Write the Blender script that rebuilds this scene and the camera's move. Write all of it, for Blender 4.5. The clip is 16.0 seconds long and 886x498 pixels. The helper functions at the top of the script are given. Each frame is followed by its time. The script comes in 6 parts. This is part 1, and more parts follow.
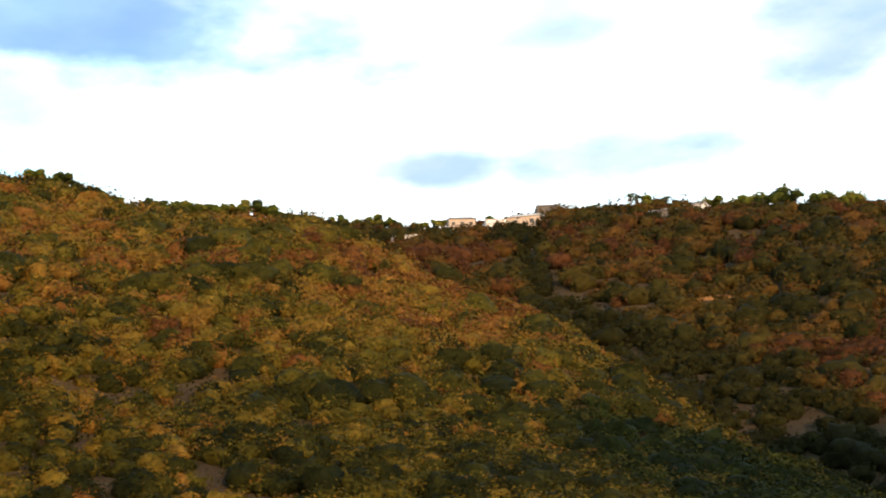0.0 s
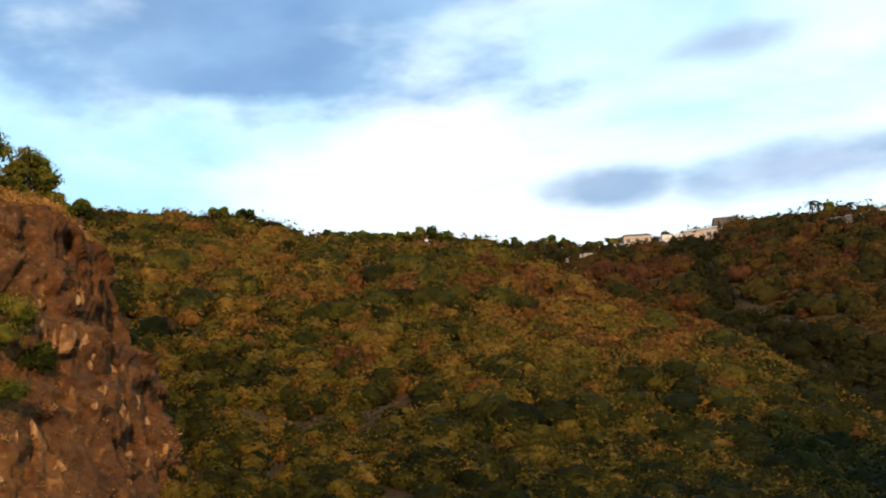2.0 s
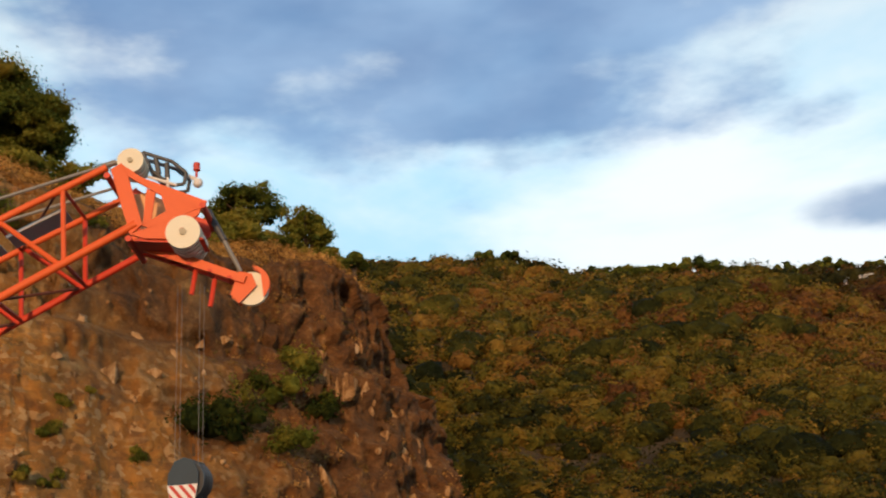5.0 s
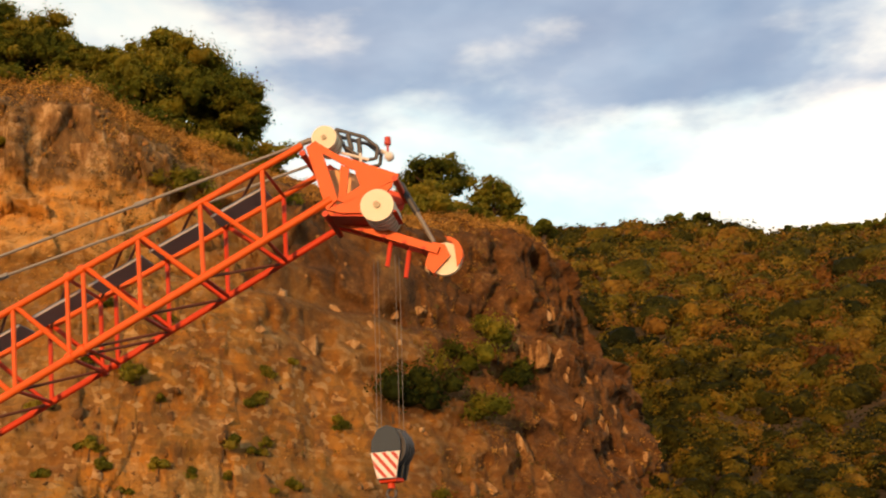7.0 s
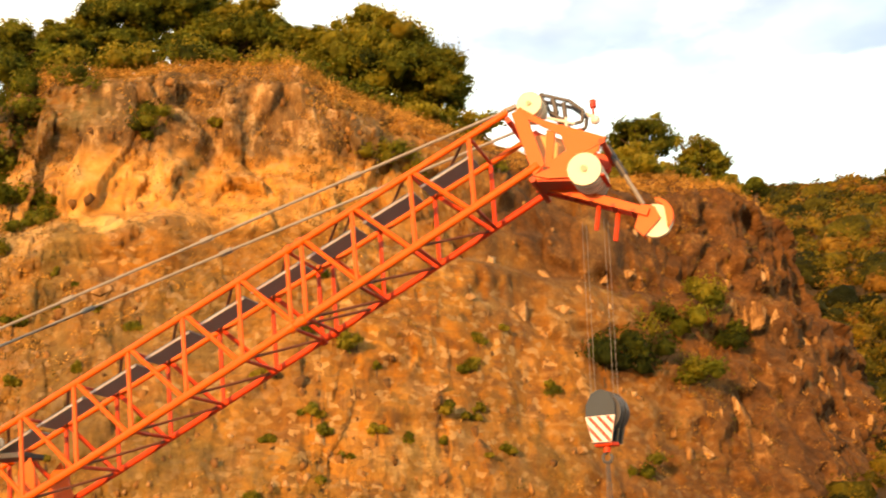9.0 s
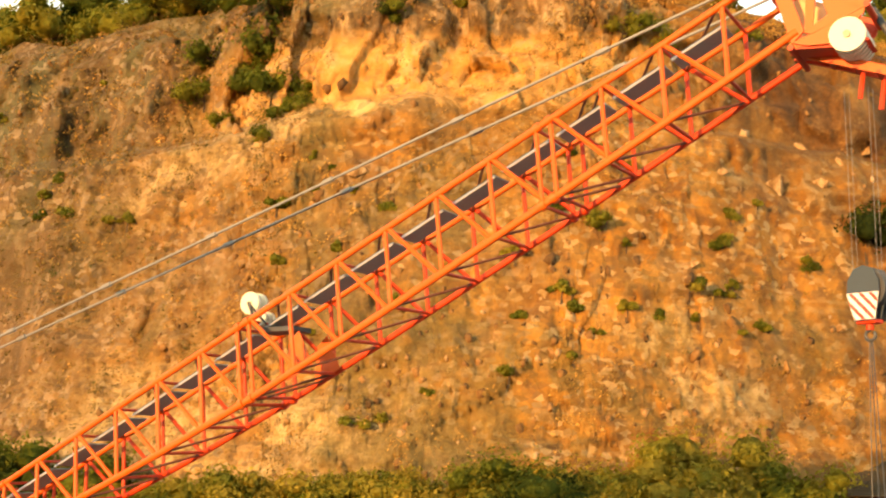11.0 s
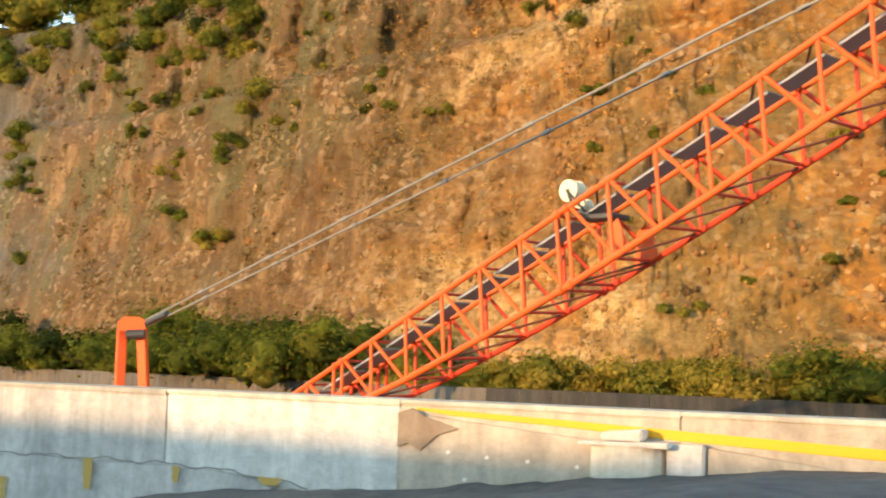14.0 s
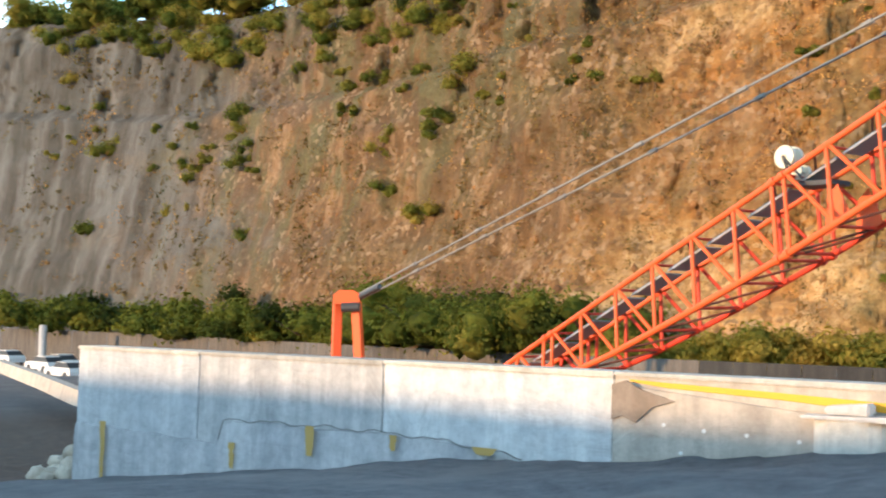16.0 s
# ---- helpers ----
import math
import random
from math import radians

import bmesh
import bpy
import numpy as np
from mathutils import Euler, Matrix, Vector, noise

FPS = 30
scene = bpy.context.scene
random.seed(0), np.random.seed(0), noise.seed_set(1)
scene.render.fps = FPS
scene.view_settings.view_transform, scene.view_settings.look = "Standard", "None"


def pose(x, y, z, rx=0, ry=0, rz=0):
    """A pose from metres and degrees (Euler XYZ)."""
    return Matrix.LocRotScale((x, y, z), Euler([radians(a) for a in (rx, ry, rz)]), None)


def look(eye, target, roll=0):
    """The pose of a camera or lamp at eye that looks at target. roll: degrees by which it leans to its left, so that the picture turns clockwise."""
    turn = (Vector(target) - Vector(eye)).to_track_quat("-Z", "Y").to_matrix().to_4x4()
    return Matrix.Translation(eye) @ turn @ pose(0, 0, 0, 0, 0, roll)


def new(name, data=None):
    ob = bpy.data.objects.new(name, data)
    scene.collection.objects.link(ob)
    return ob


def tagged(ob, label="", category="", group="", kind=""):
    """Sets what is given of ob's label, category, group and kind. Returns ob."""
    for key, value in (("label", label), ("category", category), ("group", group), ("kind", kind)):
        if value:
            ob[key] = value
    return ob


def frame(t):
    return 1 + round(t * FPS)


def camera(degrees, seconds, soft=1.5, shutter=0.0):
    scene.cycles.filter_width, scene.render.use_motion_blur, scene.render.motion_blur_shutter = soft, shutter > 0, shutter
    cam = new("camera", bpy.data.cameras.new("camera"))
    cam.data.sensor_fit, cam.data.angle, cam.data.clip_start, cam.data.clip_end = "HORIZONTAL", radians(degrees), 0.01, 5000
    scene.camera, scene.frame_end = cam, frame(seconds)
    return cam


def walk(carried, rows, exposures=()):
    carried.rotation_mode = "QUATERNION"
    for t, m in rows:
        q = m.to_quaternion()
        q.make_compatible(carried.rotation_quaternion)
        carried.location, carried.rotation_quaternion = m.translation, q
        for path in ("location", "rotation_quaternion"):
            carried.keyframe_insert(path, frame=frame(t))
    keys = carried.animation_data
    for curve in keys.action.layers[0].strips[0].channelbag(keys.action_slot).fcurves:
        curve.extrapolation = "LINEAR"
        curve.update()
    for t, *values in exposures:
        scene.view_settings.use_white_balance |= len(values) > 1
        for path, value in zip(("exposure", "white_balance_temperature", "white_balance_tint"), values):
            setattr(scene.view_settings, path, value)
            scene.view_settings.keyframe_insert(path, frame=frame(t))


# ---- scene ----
cam = camera(39.9, 16.0, soft=2.0, shutter=0.35)
EYE = 1.45          # height of the lens over the trodden ground
walk(cam, [
    (0.0, pose(0.108, 0.141, 1.633, 104.24, 2.64, 0.00)),
    (0.5, pose(0.102, 0.137, 1.636, 104.43, 2.62, 2.09)),
    (1.0, pose(0.096, 0.133, 1.639, 105.00, 2.87, 4.54)),
    (1.5, pose(0.090, 0.129, 1.642, 105.52, 3.17, 6.86)),
    (2.0, pose(0.083, 0.125, 1.645, 105.68, 3.03, 8.58)),
    (2.5, pose(0.077, 0.121, 1.648, 106.02, 3.15, 10.64)),
    (3.0, pose(0.071, 0.117, 1.651, 106.47, 3.26, 12.23)),
    (3.5, pose(0.065, 0.113, 1.654, 106.97, 3.28, 14.15)),
    (4.0, pose(0.058, 0.109, 1.657, 107.52, 3.23, 16.70)),
    (6.5, pose(-0.002, 0.046, 1.639, 107.51, 2.28, 28.25)),
    (7.0, pose(-0.015, 0.033, 1.636, 106.99, 2.11, 30.50)),
    (7.5, pose(-0.027, 0.020, 1.632, 106.38, 1.92, 32.46)),
    (8.0, pose(-0.039, 0.007, 1.629, 105.94, 1.78, 35.83)),
    (8.5, pose(-0.045, -0.014, 1.622, 106.00, 1.56, 38.10)),
    (9.0, pose(-0.051, -0.035, 1.616, 105.66, 1.12, 40.26)),
    (9.5, pose(-0.057, -0.056, 1.610, 104.15, 0.51, 43.73)),
    (12.0, pose(-0.087, -0.162, 1.578, 97.63, -0.89, 56.37)),
    (12.5, pose(-0.099, -0.169, 1.575, 96.56, -1.13, 59.13)),
    (13.0, pose(-0.112, -0.176, 1.573, 95.72, -1.44, 61.29)),
    (13.5, pose(-0.124, -0.184, 1.571, 95.06, -1.62, 63.27)),
    (14.0, pose(-0.136, -0.191, 1.568, 94.43, -1.89, 66.35)),
    (14.5, pose(-0.149, -0.199, 1.566, 93.74, -1.62, 69.38)),
    (15.0, pose(-0.161, -0.206, 1.563, 93.20, -1.67, 71.36)),
    (15.5, pose(-0.173, -0.214, 1.561, 92.96, -1.58, 73.05)),
    (16.0, pose(-0.186, -0.221, 1.559, 92.83, -1.72, 76.08)),
], exposures=[
    (0.0, -0.1, 6400, 10), (1.0, -0.3, 6250, 10), (1.5, -0.56, 6000, 9), (3.0, -0.7, 6100, 10), (4.0, -0.88, 6100, 10),
    (7.0, -0.56, 8500, 22), (8.0, 0.08, 9900, 23), (9.0, 0.38, 10200, 22), (12.0, 0.66, 8000, 5),
    (14.0, 0.54, 6500, 4), (16.0, 0.48, 5300, 5)])

# ---------------------------------------------------------------- light
SUN_AZ, SUN_EL = 196.0, 7.5     # degrees, from +y towards -x


def heading(az):
    return Vector((-math.sin(radians(az)), math.cos(radians(az)), 0.0))


def at(az, d, el=None, z=None):
    """A place by bearing and distance, at an elevation seen from the lens or at a height."""
    p = heading(az) * d
    p.z = EYE + 0.15 + d * math.tan(radians(el)) if el is not None else (z or 0.0)
    return p


sun = new("sun", bpy.data.lights.new("sun", "SUN"))
sun.data.energy, sun.data.angle, sun.data.color = 5.0, radians(1.0), (1.0, 0.57, 0.25)
sun.matrix_world = look(heading(SUN_AZ) * 300 + Vector((0, 0, 300 * math.tan(radians(SUN_EL)))), (0, 0, 0))


class Nodes:
    """Small helper for writing node trees."""

    def __init__(self, tree):
        self.t = tree
        tree.nodes.clear()

    def n(self, kind, **kw):
        node = self.t.nodes.new(kind)
        for k, v in kw.items():
            if k == "operation":
                node.operation = v
            elif k == "blend_type":
                node.blend_type = v
            elif k == "data_type":
                node.data_type = v
            elif k == "feature":
                node.feature = v
            elif k == "distance":
                node.distance = v
            elif k == "attribute_name":
                node.attribute_name = v
            elif k == "sky_type":
                node.sky_type = v
        return node

    def put(self, socket, v):
        if isinstance(v, bpy.types.NodeSocket):
            self.t.links.new(v, socket)
        elif v is not None:
            socket.default_value = v if not isinstance(v, tuple) or len(v) != 3 or socket.type != "RGBA" else (*v, 1)

    def math(self, op, a, b=None, c=None):
        m = self.n("ShaderNodeMath", operation=op)
        for s, v in zip(m.inputs, (a, b, c)):
            self.put(s, v)
        return m.outputs[0]

    def vmath(self, op, a, b=None):
        m = self.n("ShaderNodeVectorMath", operation=op)
        self.put(m.inputs[0], a)
        if b is not None:
            self.put(m.inputs[1], b)
        return m.outputs["Value"] if op in ("DOT_PRODUCT", "LENGTH", "DISTANCE") else m.outputs[0]

    def noise(self, vec, scale, detail=4.0, rough=0.55, distortion=0.0):
        m = self.n("ShaderNodeTexNoise")
        self.put(m.inputs["Vector"], vec)
        for k, v in (("Scale", scale), ("Detail", detail), ("Roughness", rough), ("Distortion", distortion)):
            m.inputs[k].default_value = v
        return m.outputs["Fac"]

    def voronoi(self, vec, scale, feature="F1", out="Distance"):
        m = self.n("ShaderNodeTexVoronoi", feature=feature)
        self.put(m.inputs["Vector"], vec)
        m.inputs["Scale"].default_value = scale
        return m.outputs[out]

    def ramp(self, fac, stops):
        m = self.n("ShaderNodeValToRGB")
        el = m.color_ramp.elements
        while len(el) < len(stops):
            el.new(0.5)
        for e, (p, c) in zip(el, stops):
            e.position, e.color = p, (*c, 1) if len(c) == 3 else c
        self.put(m.inputs[0], fac)
        return m.outputs[0]

    def smooth(self, v, lo, hi):
        m = self.n("ShaderNodeMapRange")
        m.interpolation_type = "SMOOTHSTEP"
        self.put(m.inputs[0], v)
        m.inputs[1].default_value, m.inputs[2].default_value = lo, hi
        return m.outputs[0]

    def mix(self, fac, a, b, blend="MIX"):
        m = self.n("ShaderNodeMixRGB", blend_type=blend)
        self.put(m.inputs[0], fac), self.put(m.inputs[1], a), self.put(m.inputs[2], b)
        return m.outputs[0]


world = bpy.data.worlds.new("world")
scene.world = world
world.use_nodes = True
W = Nodes(world.node_tree)
sky = W.n("ShaderNodeTexSky", sky_type="NISHITA")
sky.sun_disc, sky.sun_elevation, sky.sun_rotation = False, radians(SUN_EL), radians(-SUN_AZ)
way = W.n("ShaderNodeTexCoord").outputs["Generated"]
flat_way = W.vmath("MULTIPLY", way, (1.0, 1.0, 2.3))
warp = W.noise(flat_way, 7.5, 5.0, 0.52)
# high cloud sheet: long and thin, thinning upwards
flat = W.vmath("MULTIPLY", way, (1.0, 1.0, 2.6))
veil = W.smooth(W.noise(flat, 2.2, 6.0, 0.55, 0.3), 0.36, 0.62)


def bank(az, el, wide, high, lo=1.35, hi=0.45):
    """A bank of cloud round one bearing of the sky, ragged by noise."""
    d = heading(az) * math.cos(radians(el))
    d.z = math.sin(radians(el))
    e = heading(az - 90)
    u = Vector((0, 0, 1)) - d * d.z
    u.normalize()
    a = W.math("DIVIDE", W.vmath("DOT_PRODUCT", way, tuple(e)), math.sin(radians(wide)))
    b = W.math("DIVIDE", W.vmath("DOT_PRODUCT", W.vmath("SUBTRACT", way, tuple(d)), tuple(u)), math.sin(radians(high)))
    r = W.math("SQRT", W.math("ADD", W.math("MULTIPLY", a, a), W.math("MULTIPLY", b, b)))
    rag = W.math("MULTIPLY", W.math("SUBTRACT", warp, 0.5), 2.0)
    front = W.math("GREATER_THAN", W.vmath("DOT_PRODUCT", way, tuple(d)), 0.3)
    return W.math("MULTIPLY", W.smooth(W.math("ADD", r, rag), lo, hi), front)


BANKS = [  # bearing, elevation, half width, half height
    (22.0, 31.0, 17.0, 7.4), (17.5, 24.8, 6.5, 2.0), (-0.5, 18.0, 3.0, 0.9), (-9.5, 17.9, 5.2, 1.1), (-7.0, 23.8, 3.0, 0.9), (-20.0, 22.5, 4.5, 3.0)]
grey = puffs = None
for row in BANKS:
    if row[2] < 5.5:
        m = W.math("MULTIPLY", bank(*row, 1.5, 0.35), 0.8)
        puffs = m if puffs is None else W.math("MAXIMUM", puffs, m)
    else:
        m = bank(*row, 1.4, 0.75)
        grey = m if grey is None else W.math("MAXIMUM", grey, m)
white = W.mix(veil, (9.0, 14.5, 17.5), (17.0, 18.5, 18.5))
up = W.n("ShaderNodeSeparateXYZ")
W.put(up.inputs[0], way)
low = W.smooth(up.outputs[2], 0.85, 0.34)
cloudy = W.mix(W.math("MULTIPLY", low, 0.85), sky.outputs[0], white)
tone = W.mix(W.smooth(W.noise(flat_way, 6.0, 4.0, 0.5), 0.3, 0.75), (1.8, 3.9, 7.6), (4.4, 7.2, 11.0))
cloudy = W.mix(puffs, cloudy, W.mix(W.smooth(warp, 0.35, 0.65), (2.9, 5.0, 8.0), (6.4, 7.6, 10.2)))
cloudy = W.mix(W.math("MULTIPLY", grey, 0.86), cloudy, tone)
bg = W.n("ShaderNodeBackground")
W.put(bg.inputs[0], cloudy)
bg.inputs[1].default_value = 0.12
W.t.links.new(bg.outputs[0], W.n("ShaderNodeOutputWorld").inputs[0])


# ---------------------------------------------------------------- materials
def material(name, rough=0.8, metal=0.0):
    m = bpy.data.materials.new(name)
    m.use_nodes = True
    N = Nodes(m.node_tree)
    b = N.n("ShaderNodeBsdfPrincipled")
    b.inputs["Roughness"].default_value, b.inputs["Metallic"].default_value = rough, metal
    N.end = N.n("ShaderNodeOutputMaterial")
    N.t.links.new(b.outputs[0], N.end.inputs[0])
    N.bsdf = b
    N.where = N.n("ShaderNodeNewGeometry").outputs["Position"]
    N.own = N.n("ShaderNodeTexCoord").outputs["Object"]
    return m, N


def colour(N, c):
    N.put(N.bsdf.inputs["Base Color"], c)


def relief(N, h, strength, dist):
    b = N.n("ShaderNodeBump")
    b.inputs["Strength"].default_value, b.inputs["Distance"].default_value = strength, dist
    N.put(b.inputs["Height"], h)
    N.put(N.bsdf.inputs["Normal"], b.outputs[0])


def rock_material():
    m, N = material("weathered_rock", 0.95)
    p = N.where
    x = N.n("ShaderNodeSeparateXYZ")
    N.put(x.inputs[0], p)
    lay = N.vmath("MULTIPLY", p, (0.35, 0.35, 1.0))
    big = N.noise(lay, 0.15, 5.0, 0.62, 0.5)
    mid = N.noise(p, 0.55, 8.0, 0.68, 0.5)
    fine = N.noise(p, 3.2, 6.0, 0.72)
    earth = N.ramp(mid, [(0.3, (0.16, 0.0613, 0.0119)), (0.43, (0.288, 0.117, 0.0198)), (0.55, (0.448, 0.192, 0.0304)), (0.7, (0.56, 0.29, 0.0726))])
    pale = N.ramp(fine, [(0.3, (0.286, 0.161, 0.0555)), (0.55, (0.504, 0.323, 0.122)), (0.72, (0.605, 0.443, 0.215))])
    c = N.mix(N.smooth(big, 0.52, 0.64), earth, pale)
    stones = N.voronoi(N.vmath("MULTIPLY", p, (1.0, 1.0, 0.75)), 1.15, out="Color")
    sep = N.n("ShaderNodeSeparateXYZ")
    N.put(sep.inputs[0], stones)
    c = N.mix(N.math("MULTIPLY", N.smooth(sep.outputs[0], 0.72, 0.86), 0.28), c, (0.52, 0.32, 0.14))
    c = N.mix(N.math("MULTIPLY", N.smooth(sep.outputs[1], 0.75, 0.88), 0.28), c, (0.12, 0.066, 0.03))
    # dark spots stand in for the shade inside small holes
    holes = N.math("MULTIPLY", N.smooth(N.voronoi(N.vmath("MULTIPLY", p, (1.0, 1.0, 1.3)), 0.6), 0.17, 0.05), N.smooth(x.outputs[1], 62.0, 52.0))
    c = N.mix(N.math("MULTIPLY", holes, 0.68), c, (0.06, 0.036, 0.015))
    chips = N.n("ShaderNodeSeparateXYZ")
    N.put(chips.inputs[0], N.voronoi(N.vmath("MULTIPLY", p, (1.0, 1.0, 1.5)), 2.3, out="Color"))
    c = N.mix(N.math("MULTIPLY", N.smooth(chips.outputs[0], 0.76, 0.86), 0.58), c, (0.62, 0.42, 0.2))
    c = N.mix(N.math("MULTIPLY", N.smooth(chips.outputs[1], 0.74, 0.86), 0.5), c, (0.13, 0.07, 0.028))
    # thin beds
    beds = N.noise(N.vmath("MULTIPLY", p, (0.12, 0.12, 1.5)), 0.6, 5.0, 0.65, 0.6)
    c = N.mix(N.math("MULTIPLY", N.smooth(beds, 0.44, 0.36), 0.35), c, (0.16, 0.08, 0.026))
    c = N.mix(N.math("MULTIPLY", N.smooth(beds, 0.56, 0.66), 0.35), c, (0.6, 0.38, 0.16))
    dry = N.smooth(N.noise(p, 0.13, 7.0, 0.72, 0.6), 0.46, 0.6)
    c = N.mix(N.math("MULTIPLY", dry, 0.6), c, N.ramp(fine, [(0.3, (0.12, 0.0608, 0.0137)), (0.7, (0.32, 0.156, 0.0319))]))
    # dry olive grass in patches
    olive = N.smooth(N.noise(N.vmath("MULTIPLY", p, (1.0, 1.0, 0.6)), 0.1, 8.0, 0.72, 0.6), 0.5, 0.62)
    c = N.mix(N.math("MULTIPLY", olive, 0.62), c, N.ramp(fine, [(0.3, (0.072, 0.0515, 0.0114)), (0.55, (0.16, 0.113, 0.0258)), (0.75, (0.272, 0.195, 0.057))]))
    # the face turns brown along its length, its dry growth in upright streaks
    brown = N.smooth(N.math("ADD", x.outputs[0], N.math("MULTIPLY", N.math("SUBTRACT", big, 0.5), 60.0)), -46.0, -76.0)
    streak = N.noise(N.vmath("MULTIPLY", p, (1.0, 1.0, 0.28)), 0.5, 7.0, 0.7)
    c = N.mix(N.math("MULTIPLY", brown, 0.82), c, N.ramp(streak, [(0.34, (0.034, 0.022, 0.008)), (0.5, (0.088, 0.051, 0.019)), (0.66, (0.24, 0.15, 0.074))]))
    green = N.smooth(N.noise(N.vmath("MULTIPLY", p, (1.0, 1.0, 0.5)), 0.16, 8.0, 0.76, 0.6), 0.45, 0.58)
    up = N.smooth(N.math("ADD", N.math("MULTIPLY", x.outputs[0], -0.5), x.outputs[2]), 42.0, 62.0)
    c = N.mix(N.math("MULTIPLY", N.math("MULTIPLY", green, up), 0.75), c, N.ramp(fine, [(0.3, (0.04, 0.046, 0.018)), (0.6, (0.11, 0.11, 0.042)), (0.8, (0.2, 0.19, 0.09))]))
    # dark red-brown over the cliff's nose, strongest towards its top and outer edge
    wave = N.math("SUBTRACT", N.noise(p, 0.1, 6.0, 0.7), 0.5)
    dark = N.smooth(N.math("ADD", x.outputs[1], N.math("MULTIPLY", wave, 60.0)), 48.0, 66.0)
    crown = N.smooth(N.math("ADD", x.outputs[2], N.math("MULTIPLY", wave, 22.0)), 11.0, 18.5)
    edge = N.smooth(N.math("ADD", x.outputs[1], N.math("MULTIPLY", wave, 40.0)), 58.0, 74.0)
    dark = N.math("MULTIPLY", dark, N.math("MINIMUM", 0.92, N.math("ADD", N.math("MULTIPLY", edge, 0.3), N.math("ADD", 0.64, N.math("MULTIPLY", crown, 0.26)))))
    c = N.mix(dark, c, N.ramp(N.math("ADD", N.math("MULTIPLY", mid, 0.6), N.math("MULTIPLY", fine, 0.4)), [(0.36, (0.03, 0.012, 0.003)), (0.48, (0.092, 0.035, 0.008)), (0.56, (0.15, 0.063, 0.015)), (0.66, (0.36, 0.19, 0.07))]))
    # upright brown columns under the rim, over a pale soft bed that ends in a ledge
    high = N.math("ADD", x.outputs[2], N.math("MULTIPLY", N.math("SUBTRACT", mid, 0.5), 4.0))
    span = N.math("MULTIPLY", N.smooth(x.outputs[1], 31.0, 36.0), N.smooth(x.outputs[1], 53.0, 48.0))
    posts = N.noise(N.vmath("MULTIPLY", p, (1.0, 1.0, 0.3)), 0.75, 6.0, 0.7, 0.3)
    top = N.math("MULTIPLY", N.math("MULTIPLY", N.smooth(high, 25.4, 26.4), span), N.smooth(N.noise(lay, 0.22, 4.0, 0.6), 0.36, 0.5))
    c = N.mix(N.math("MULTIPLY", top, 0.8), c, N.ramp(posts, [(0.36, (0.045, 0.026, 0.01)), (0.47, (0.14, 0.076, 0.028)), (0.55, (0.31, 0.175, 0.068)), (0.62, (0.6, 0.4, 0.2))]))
    bed = N.math("MULTIPLY", N.math("MULTIPLY", N.smooth(high, 20.8, 21.4), N.smooth(high, 26.4, 25.2)), span)
    c = N.mix(N.math("MULTIPLY", bed, 0.8), c, N.ramp(mid, [(0.32, (0.34, 0.16, 0.04)), (0.5, (0.64, 0.31, 0.075)), (0.68, (0.78, 0.48, 0.19))]))
    # small pale stones weathered out of the longer face; dark spots paint pit shade
    bits = N.n("ShaderNodeSeparateXYZ")
    N.put(bits.inputs[0], N.voronoi(N.vmath("MULTIPLY", p, (1.0, 1.0, 1.2)), 2.4, out="Color"))
    long = N.math("MULTIPLY", N.smooth(x.outputs[0], -38.0, -56.0), N.smooth(N.noise(p, 0.22, 4.0, 0.6), 0.42, 0.58))
    c = N.mix(N.math("MULTIPLY", N.math("MULTIPLY", N.smooth(bits.outputs[0], 0.74, 0.84), long), 0.42), c, (0.45, 0.32, 0.19))
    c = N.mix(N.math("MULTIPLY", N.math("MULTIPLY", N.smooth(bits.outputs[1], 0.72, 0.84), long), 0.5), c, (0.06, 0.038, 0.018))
    # the far end of the face turns dark grey, in upright streaks
    far = N.smooth(N.math("ADD", x.outputs[0], N.math("MULTIPLY", N.math("SUBTRACT", big, 0.5), 90.0)), -98.0, -138.0)
    c = N.mix(N.math("MULTIPLY", far, 0.92), c, N.ramp(N.noise(N.vmath("MULTIPLY", p, (1.0, 1.0, 0.16)), 0.3, 6.0, 0.62), [(0.32, (0.03, 0.03, 0.025)), (0.48, (0.068, 0.066, 0.058)), (0.66, (0.14, 0.141, 0.134))]))
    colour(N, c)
    rough = N.math("ADD", N.math("MULTIPLY", mid, 0.7), N.math("MULTIPLY", fine, 0.5))
    rough = N.math("ADD", rough, N.math("MULTIPLY", sep.outputs[2], 0.18))
    relief(N, N.math("ADD", rough, N.math("MULTIPLY", chips.outputs[2], 0.14)), 0.75, 0.45)
    return m


def ground_material():
    m, N = material("asphalt_grit", 0.9)
    p = N.where
    g = N.noise(p, 3.0, 8.0, 0.75)
    c = N.ramp(g, [(0.3, (0.06, 0.064, 0.072)), (0.6, (0.13, 0.134, 0.142)), (0.8, (0.24, 0.24, 0.24))])
    c = N.mix(N.smooth(N.noise(p, 0.35, 4.0), 0.5, 0.7), c, (0.17, 0.168, 0.165))
    # bare soil past the parapet's end
    u = N.vmath("DOT_PRODUCT", N.vmath("SUBTRACT", p, (-19.03, -0.89, 0.0)), (0.7315, 0.6818, 0.0))
    soil = N.ramp(g, [(0.3, (0.03, 0.017, 0.01)), (0.7, (0.12, 0.072, 0.042))])
    x = N.n("ShaderNodeSeparateXYZ")
    N.put(x.inputs[0], p)
    near = N.smooth(x.outputs[0], -60.0, -40.0)
    colour(N, N.mix(N.math("MULTIPLY", N.smooth(N.math("ADD", u, N.math("MULTIPLY", N.math("SUBTRACT", g, 0.5), 1.2)), -0.1, -0.5), near), c, soil))
    relief(N, N.noise(p, 14.0, 5.0, 0.7), 0.7, 0.05)
    return m


